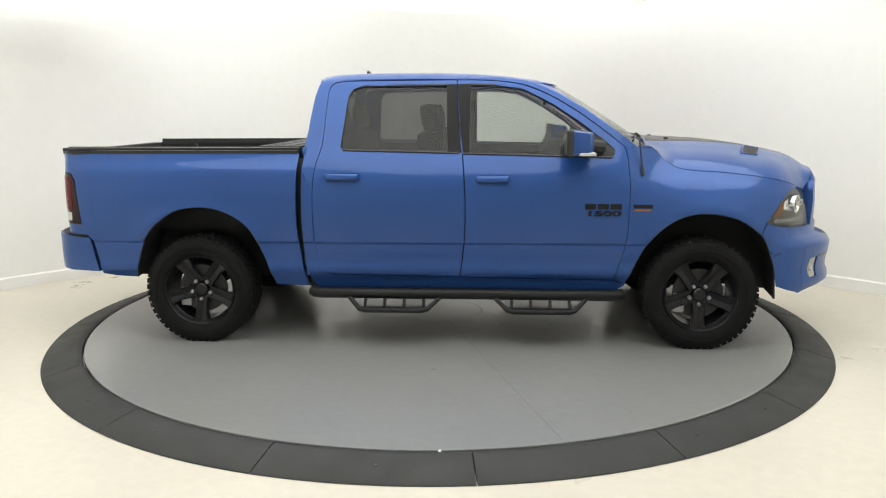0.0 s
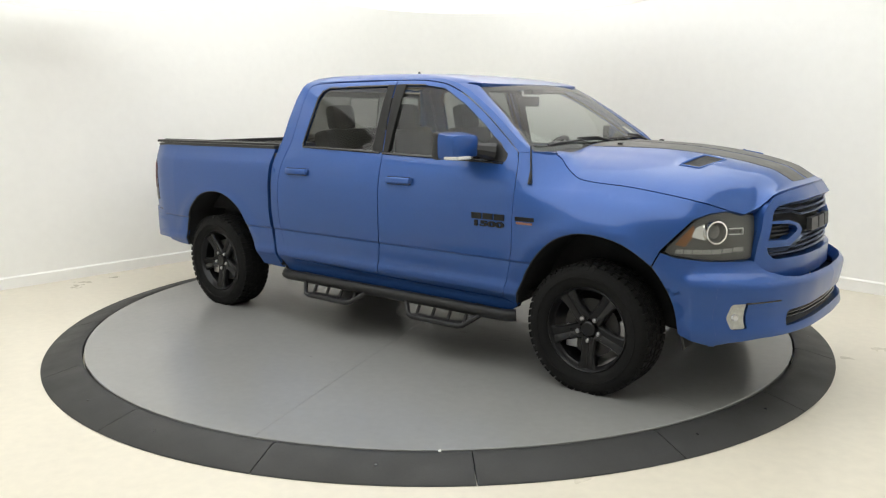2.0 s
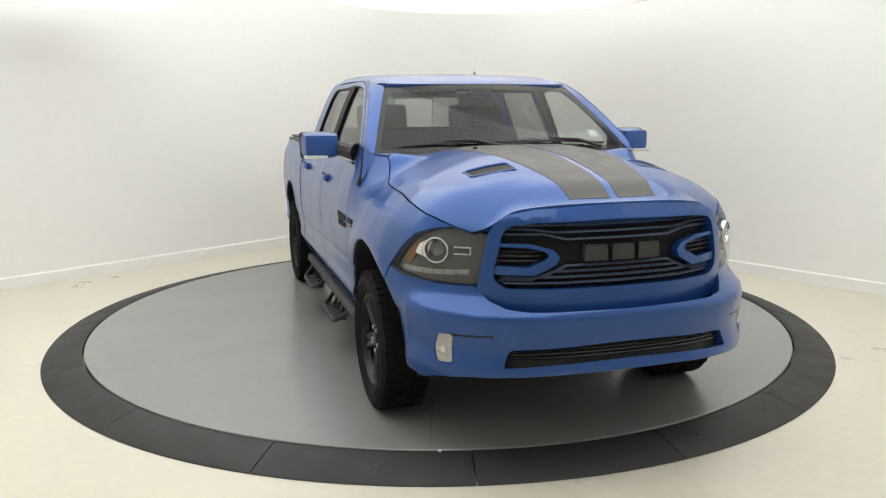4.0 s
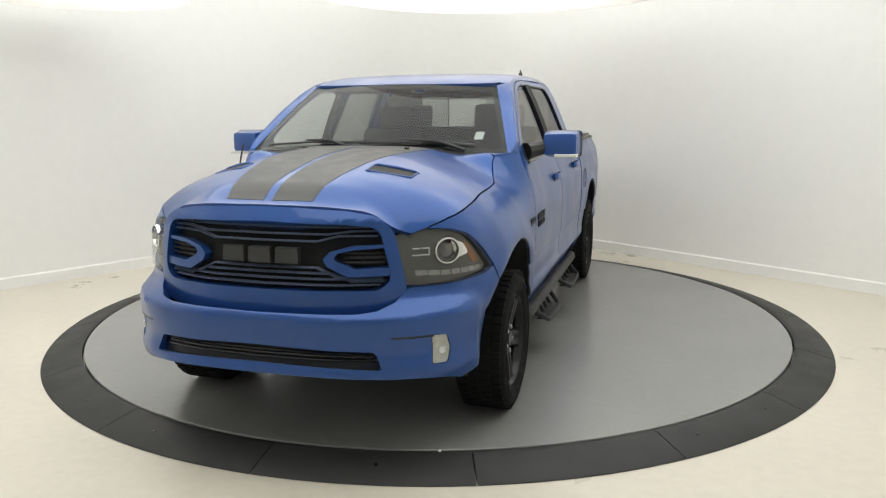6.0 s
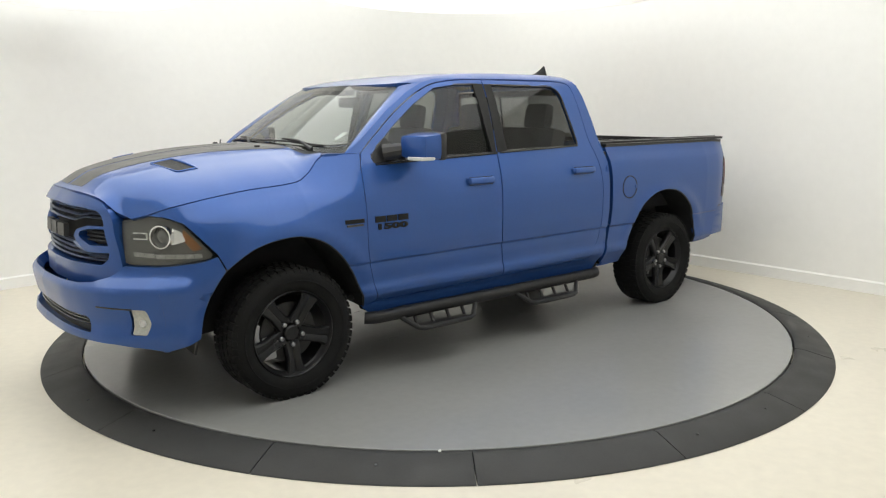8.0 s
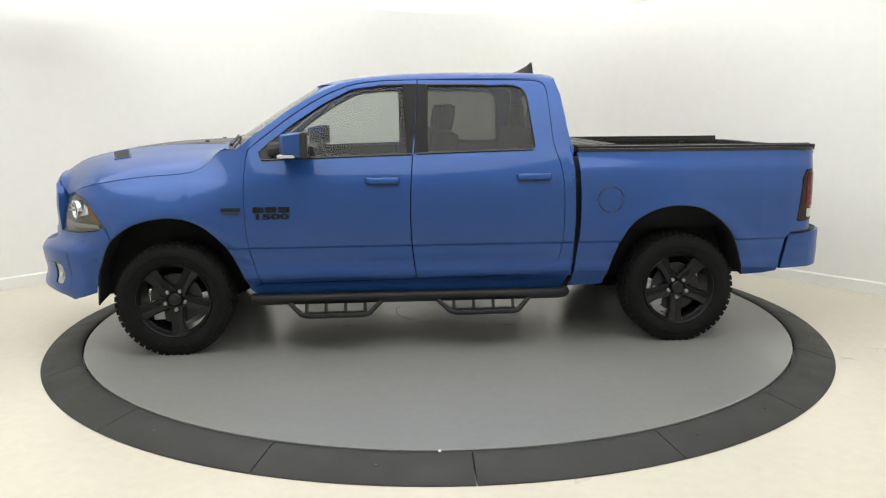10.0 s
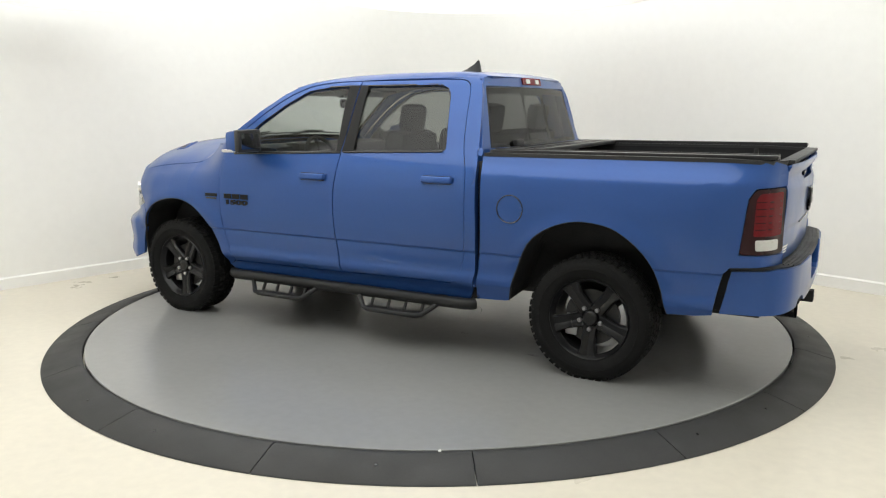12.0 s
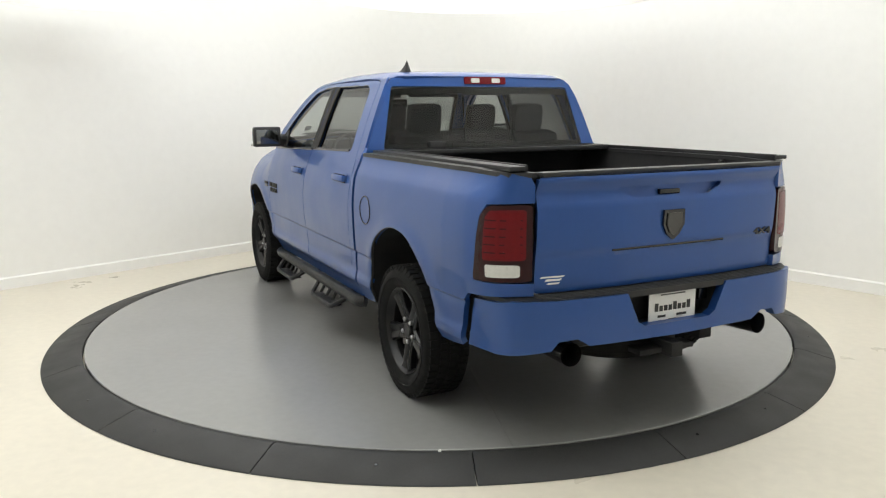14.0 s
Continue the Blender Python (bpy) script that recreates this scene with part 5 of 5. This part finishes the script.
def side_details():
    for s in (1, -1):
        so = side_out(s)
        # door mirrors
        bm = bmesh.new()
        c = (0.932, s * 1.13, 1.44)
        vs = box(bm, c, (0.15, 0.235, 0.165), 0.035)
        for v in bm.verts:
            t = (v.co.x - 0.857) / 0.15
            if t > 0.5:
                v.co.z = 1.44 + (v.co.z - 1.44) * 0.86
                v.co.y = s * 1.115 + (v.co.y - s * 1.115) * 0.9
            v.co.x -= 0.05 * ((abs(v.co.y) - 1.0) / 0.25) ** 2
        mr = part("door_mirror", bm, PAINT, truck, "blue door mirror with chrome edge light", True, 40)
        bm = bmesh.new()
        box(bm, (0.832, s * 1.132, 1.44), (0.05, 0.238, 0.168), 0.02)
        part("mirror_shell", bm, BLACK, mr)
        bm = bmesh.new()
        box(bm, (0.806, s * 1.132, 1.44), (0.006, 0.19, 0.12), 0.002)
        part("mirror_glass", bm, MIRRORG, mr)
        bm = bmesh.new()
        box(bm, (0.945, s * 1.165, 1.368), (0.11, 0.14, 0.02), 0.006)
        part("mirror_lamp", bm, LENSW, mr, "clear lamp strip")
        bm = bmesh.new()
        tube(bm, [(1.06, s * 0.93, 1.40), (0.98, s * 1.0, 1.415), (0.93, s * 1.05, 1.43)], [0.055, 0.045, 0.045], 10)
        part("mirror_arm", bm, BLACK, mr)
        # door handles
        for x0, x1, z in ((0.45, 0.205, 1.185), (-0.59, -0.845, 1.20)):
            f = side(s)
            cx, hw = (x0 + x1) / 2, (x0 - x1) / 2
            cup = panel("door_handle", [rounded([(cx - hw, z - 0.034), (cx + hw, z - 0.034), (cx + hw, z + 0.038), (cx - hw, z + 0.038)], 0.028, 5)], side(s, 0.002), so, PAINT, truck, 0.004, 0.1)
            bm = bmesh.new()
            line = [f(cx + hw * u, z + 0.004) + Vector((0, s * h, 0)) for u, h in ((0.95, 0.004), (0.86, 0.022), (0.6, 0.030), (0.0, 0.033), (-0.6, 0.030), (-0.86, 0.022), (-0.95, 0.004))]
            for p, hh in zip(line, (0.018, 0.022, 0.023, 0.023, 0.023, 0.022, 0.018)):
                ring = [bm.verts.new(p + Vector((0, s * dy, dz * hh))) for dy, dz in ((-0.010, 0.85), (0.002, 1.0), (0.010, 0.6), (0.011, -0.6), (0.003, -1.0), (-0.010, -0.85))]
                if len(bm.verts) > 6:
                    for k in range(6):
                        bm.faces.new((last[k], last[(k + 1) % 6], ring[(k + 1) % 6], ring[k]))
                last = ring
            bmesh.ops.recalc_face_normals(bm, faces=bm.faces[:])
            part("grip", bm, PAINT, cup, "", True, 40)
            # dark strips under and over the grip stand in for the recess's shade
            bm = bmesh.new()
            q = f(cx, z - 0.020)
            box(bm, (q.x, q.y + s * 0.004, q.z), (hw * 1.7, 0.006, 0.012), 0.002)
            box(bm, (q.x, q.y + s * 0.003, q.z + 0.046), (hw * 1.7, 0.004, 0.006), 0.001)
            part("handle_painted_shade", bm, GLOSS, cup)
        # plain blocks for the maker's name and the model figures, and the engine badge
        for k in range(3):
            a = 0.956 + 0.086 * k
            b = a + 0.074
            bm = bmesh.new()
            plate(bm, [(a, 0.985), (b, 0.985), (b, 1.022), (a, 1.022)], side(s), 0.007, Vector((0, s, 0)))
            part("name_block", bm, SATIN, truck)
        text_part("model_figures", "1500", SATIN, truck, Matrix(((-s, 0, 0, 1.08), (0, 0, s, s * (side_y(1.08, 0.955) + 0.002)), (0, 1, 0, 0.955), (0, 0, 0, 1))) @ Matrix.Diagonal((1.6, 1, 1, 1)), 0.060, 0.005, 0.0026)
        bm = bmesh.new()
        plate(bm, [(1.282, 0.994), (1.412, 0.994), (1.412, 1.018), (1.282, 1.018)], side(s), 0.006, Vector((0, s, 0)))
        eb = part("engine_badge", bm, SATIN, truck, "small black and orange engine badge")
        bm = bmesh.new()
        plate(bm, [(1.29, 0.974), (1.402, 0.974), (1.402, 0.987), (1.29, 0.987)], side(s), 0.005, Vector((0, s, 0)))
        part("badge_band", bm, ORANGE if s < 0 else BADGE, eb)
        # belt moulding under the side glass
        bm = bmesh.new()
        tube(bm, [side(s, 0.002)(x, z) for x, z in ((1.14, 1.333), (0.9, 1.341), (0.5, 1.352), (0.12, 1.362))], 0.009, 8)
        tube(bm, [side(s, 0.002)(x, z) for x, z in ((0.09, 1.365), (-0.3, 1.376), (-0.72, 1.386))], 0.009, 8)
        part("belt_moulding", bm, GLOSS, truck)
    # fuel flap on the left flank
    ring = [(-1.258 + 0.088 * math.cos(a), 1.04 + 0.088 * math.sin(a)) for a in np.linspace(0, 2 * math.pi, 37)[:-1]]
    bm = bmesh.new()
    line = [side(1, 0.001)(*p) for p in ring]
    tube(bm, line + [line[0]], 0.004, 6, False)
    ff = part("fuel_flap", bm, GLOSS, truck)
    bm = bmesh.new()
    q = side(1)(-1.335, 1.04)
    box(bm, (q.x, q.y, q.z), (0.02, 0.012, 0.03), 0.004)
    part("flap_catch", bm, PAINT, ff)
    # whip aerial on the right wing, fin aerial on the roof
    bm = bmesh.new()
    b = Vector((1.345, -side_y(1.345, 1.215) - 0.004, 1.215))
    tube(bm, [b, b + Vector((0.0, 0.01, 0.04)), b + Vector((-0.005, 0.02, 0.07))], [0.014, 0.011, 0.007], 10)
    a = part("whip_aerial", bm, BLACK, truck, "short black aerial")
    bm = bmesh.new()
    tube(bm, [b + Vector((0, 0.015, 0.05)), b + Vector((-0.02, 0.045, 0.225))], [0.006, 0.005], 8)
    part("aerial_rod", bm, BLACK, a)
    bm = bmesh.new()
    z = 1.915
    prof = [(0.12, 0.0, 0.030), (0.05, 0.022, 0.026), (-0.01, 0.055, 0.018), (-0.045, 0.085, 0.006), (-0.055, 0.075, 0.008), (-0.06, 0.0, 0.030)]
    L = [bm.verts.new((-0.73 + x, 0.52 + w, z - 0.012)) for x, h, w in prof]
    R2 = [bm.verts.new((-0.73 + x, 0.52 - w, z - 0.012)) for x, h, w in prof]
    T = [bm.verts.new((-0.73 + x, 0.52, z + h)) for x, h, w in prof]
    for k in range(len(prof) - 1):
        bm.faces.new((L[k], L[k + 1], T[k + 1], T[k]))
        bm.faces.new((R2[k], T[k], T[k + 1], R2[k + 1]))
    bm.faces.new((L[-1], R2[-1], T[-1]))
    bm.faces.new((L[0], T[0], R2[0]))
    bmesh.ops.recalc_face_normals(bm, faces=bm.faces[:])
    part("fin_aerial", bm, BLACK, truck, "black fin aerial")


def load_bed():
    # inner box
    bm = bmesh.new()
    y, x0, x1, z0, z1 = 0.775, -1.06, -2.785, 0.80, 1.372
    P = [bm.verts.new(v) for v in ((x0, -y, z0), (x1, -y, z0), (x1, y, z0), (x0, y, z0), (x0, -y, z1), (x1, -y, z1), (x1, y, z1), (x0, y, z1))]
    for f in ((0, 1, 2, 3), (0, 4, 5, 1), (1, 5, 6, 2), (2, 6, 7, 3), (3, 7, 4, 0)):
        bm.faces.new([P[i] for i in f])
    part("bed_liner", bm, LINER, truck, "", False)
    for s in (1, -1):
        # cap over the bed wall
        xs = np.linspace(-1.04, -2.828, 30)
        o = [(x, s * (side_y(x, 1.365) + 0.004)) for x in xs] + [(-2.828, s * 0.77), (-1.04, s * 0.77)]
        panel("bed_rail_cap", [o], lambda x, y: Vector((x, y, 1.385 - 0.012 * ease(-2.5, -2.8, x))), up, BLACK, truck, 0.022, 0.1)
        bm = bmesh.new()
        box(bm, (-1.92, s * 0.85, 1.391), (1.74, 0.085, 0.022), 0.005)
        box(bm, (-1.92, s * 0.805, 1.388), (1.74, 0.014, 0.04), 0.003)
        part("cover_rail", bm, ALU, truck, "dark aluminium rail of the bed cover")
        bm = bmesh.new()
        box(bm, (-2.45, s * 0.755, 1.33), (0.03, 0.03, 0.06), 0.004)
        part("rail_clamp", bm, ALU, truck)
    bm = bmesh.new()
    box(bm, (-1.19, 0, 1.39), (0.26, 1.56, 0.035), 0.008)
    c = part("bed_cover_canister", bm, ALU, truck, "rolled dark bed cover canister")
    bm = bmesh.new()
    for x in (-1.14, -1.25, -1.31):
        box(bm, (x, 0, 1.409), (0.006, 1.54, 0.006))
    part("canister_seam", bm, GLOSS, c)
    bm = bmesh.new()
    box(bm, (-1.345, 0, 1.395), (0.05, 1.54, 0.03), 0.006)
    part("cover_bar", bm, ALU, c)
    bm = bmesh.new()
    box(bm, (-2.826, 0, 1.364), (0.075, 1.525, 0.022), 0.006)
    part("tailgate_cap", bm, BLACK, truck)
    bm = bmesh.new()
    box(bm, (-1.04, 0.42, 1.425), (0.04, 0.12, 0.05), 0.008)
    part("cover_lock", bm, BLACK, truck)


def seat(x, y, w):
    bm = bmesh.new()
    box(bm, (x, y, 0.86), (0.54, w, 0.20), 0.06)
    s = part("seat", bm, CLOTH, truck, "dark cloth seat")
    bm = bmesh.new()
    box(bm, (0, 0, 0.29), (0.17, w, 0.62), 0.06, pose(x - 0.26, y, 0.92, 0, -12, 0))
    part("backrest", bm, CLOTH, s)
    return s


def headrest(s, x, y, z=1.0):
    bm = bmesh.new()
    box(bm, (0, 0, 0.69), (0.11, 0.25, 0.21), 0.05, pose(x - 0.26, y, 0.92, 0, -10, 0))
    for k in (-0.06, 0.06):
        tube(bm, [pose(x - 0.26, y + k, 0.92, 0, -12, 0) @ Vector((0, 0, h)) for h in (0.56, 0.70)], 0.007, 8)
    part("headrest", bm, CLOTH, s)


def cabin():
    for y in (0.40, -0.40):
        headrest(seat(0.22, y, 0.52), 0.22, y)
    b = seat(-0.44, 0, 1.36)
    for y in (0.42, -0.42):
        headrest(b, -0.45, y)
    bm = bmesh.new()
    box(bm, (1.05, 0, 1.24), (0.42, 1.62, 0.30), 0.08)
    box(bm, (0.86, 0.40, 1.36), (0.16, 0.42, 0.10), 0.04)
    part("dashboard", bm, TRIM, truck)
    bm = bmesh.new()
    m = Matrix.Translation((0.70, 0.40, 1.28)) @ Matrix.Rotation(radians(-62), 4, "Y")
    ring = [m @ Vector((0.185 * math.cos(a), 0.185 * math.sin(a), 0)) for a in np.linspace(0, 2 * math.pi, 41)]
    tube(bm, ring, 0.016, 8, False)
    for a in (0, 120, 240):
        tube(bm, [m @ Vector((0.05 * math.cos(radians(a)), 0.05 * math.sin(radians(a)), -0.02)), m @ Vector((0.18 * math.cos(radians(a)), 0.18 * math.sin(radians(a)), 0))], 0.014, 8)
    lathe(bm, [(0.001, 0.0), (0.06, -0.005), (0.07, -0.03)], 20, m)
    part("steering_wheel", bm, TRIM, truck)
    bm = bmesh.new()
    box(bm, (0.20, 0, 0.98), (0.6, 0.26, 0.3), 0.05)
    part("centre_console", bm, TRIM, truck)
    bm = bmesh.new()
    box(bm, (0.72, 0, 1.715), (0.03, 0.26, 0.075), 0.015)
    mr = part("cabin_mirror", bm, GLOSS, truck)
    bm = bmesh.new()
    box(bm, (0.76, 0, 1.79), (0.08, 0.16, 0.05), 0.015)
    part("mirror_mount", bm, TRIM, mr)
    # headliner and door cards
    o = [(0.70, -0.62), (0.70, 0.62), (-0.92, 0.66), (-0.92, -0.66)]
    panel("headliner", [o], roof(-0.05), lambda p: Vector((0, 0, -1)), material("grey_headliner", (0.08, 0.08, 0.078), 0.9, var=0.05), truck, 0.01, 0.1)
    for s in (1, -1):
        panel("door_card", [[(1.2, 0.5), (1.2, 1.33), (0.1, 1.35), (0.1, 0.5)]], side(s, -0.09), side_out(-s), TRIM, truck, 0.02, 0.12)
        panel("door_card", [[(0.09, 0.5), (0.09, 1.35), (-0.92, 1.37), (-0.92, 0.5)]], side(s, -0.09), side_out(-s), TRIM, truck, 0.02, 0.12)
    # roof sun visors
    for s in (0.34, -0.34):
        bm = bmesh.new()
        box(bm, (0, 0, 0), (0.14, 0.40, 0.018), 0.007, pose(0.66, s, 1.80, 0, 18, 0))
        part("sun_visor", bm, TRIM, truck)
    # paper sticker inside the windscreen, plain
    bm = bmesh.new()
    box(bm, (0, 0, 0), (0.085, 0.055, 0.002), 0, pose(1.20, 0.66, 1.50, 0, 32, 0))
    part("windscreen_sticker", bm, WHITEP, truck)


wheel_set()
underside()
side_steps()
side_details()
load_bed()
cabin()


def motions():
    rows_t, rows_d = [], []
    for k in range(29):
        t = k * 0.5
        turn = Matrix.Rotation(radians(START + RATE * t), 4, "Z")
        rows_d.append((t, turn.copy()))
        rows_t.append((t, turn @ Matrix.Translation(-MID)))
    walk(truck, rows_t)
    walk(disc, rows_d)


motions()
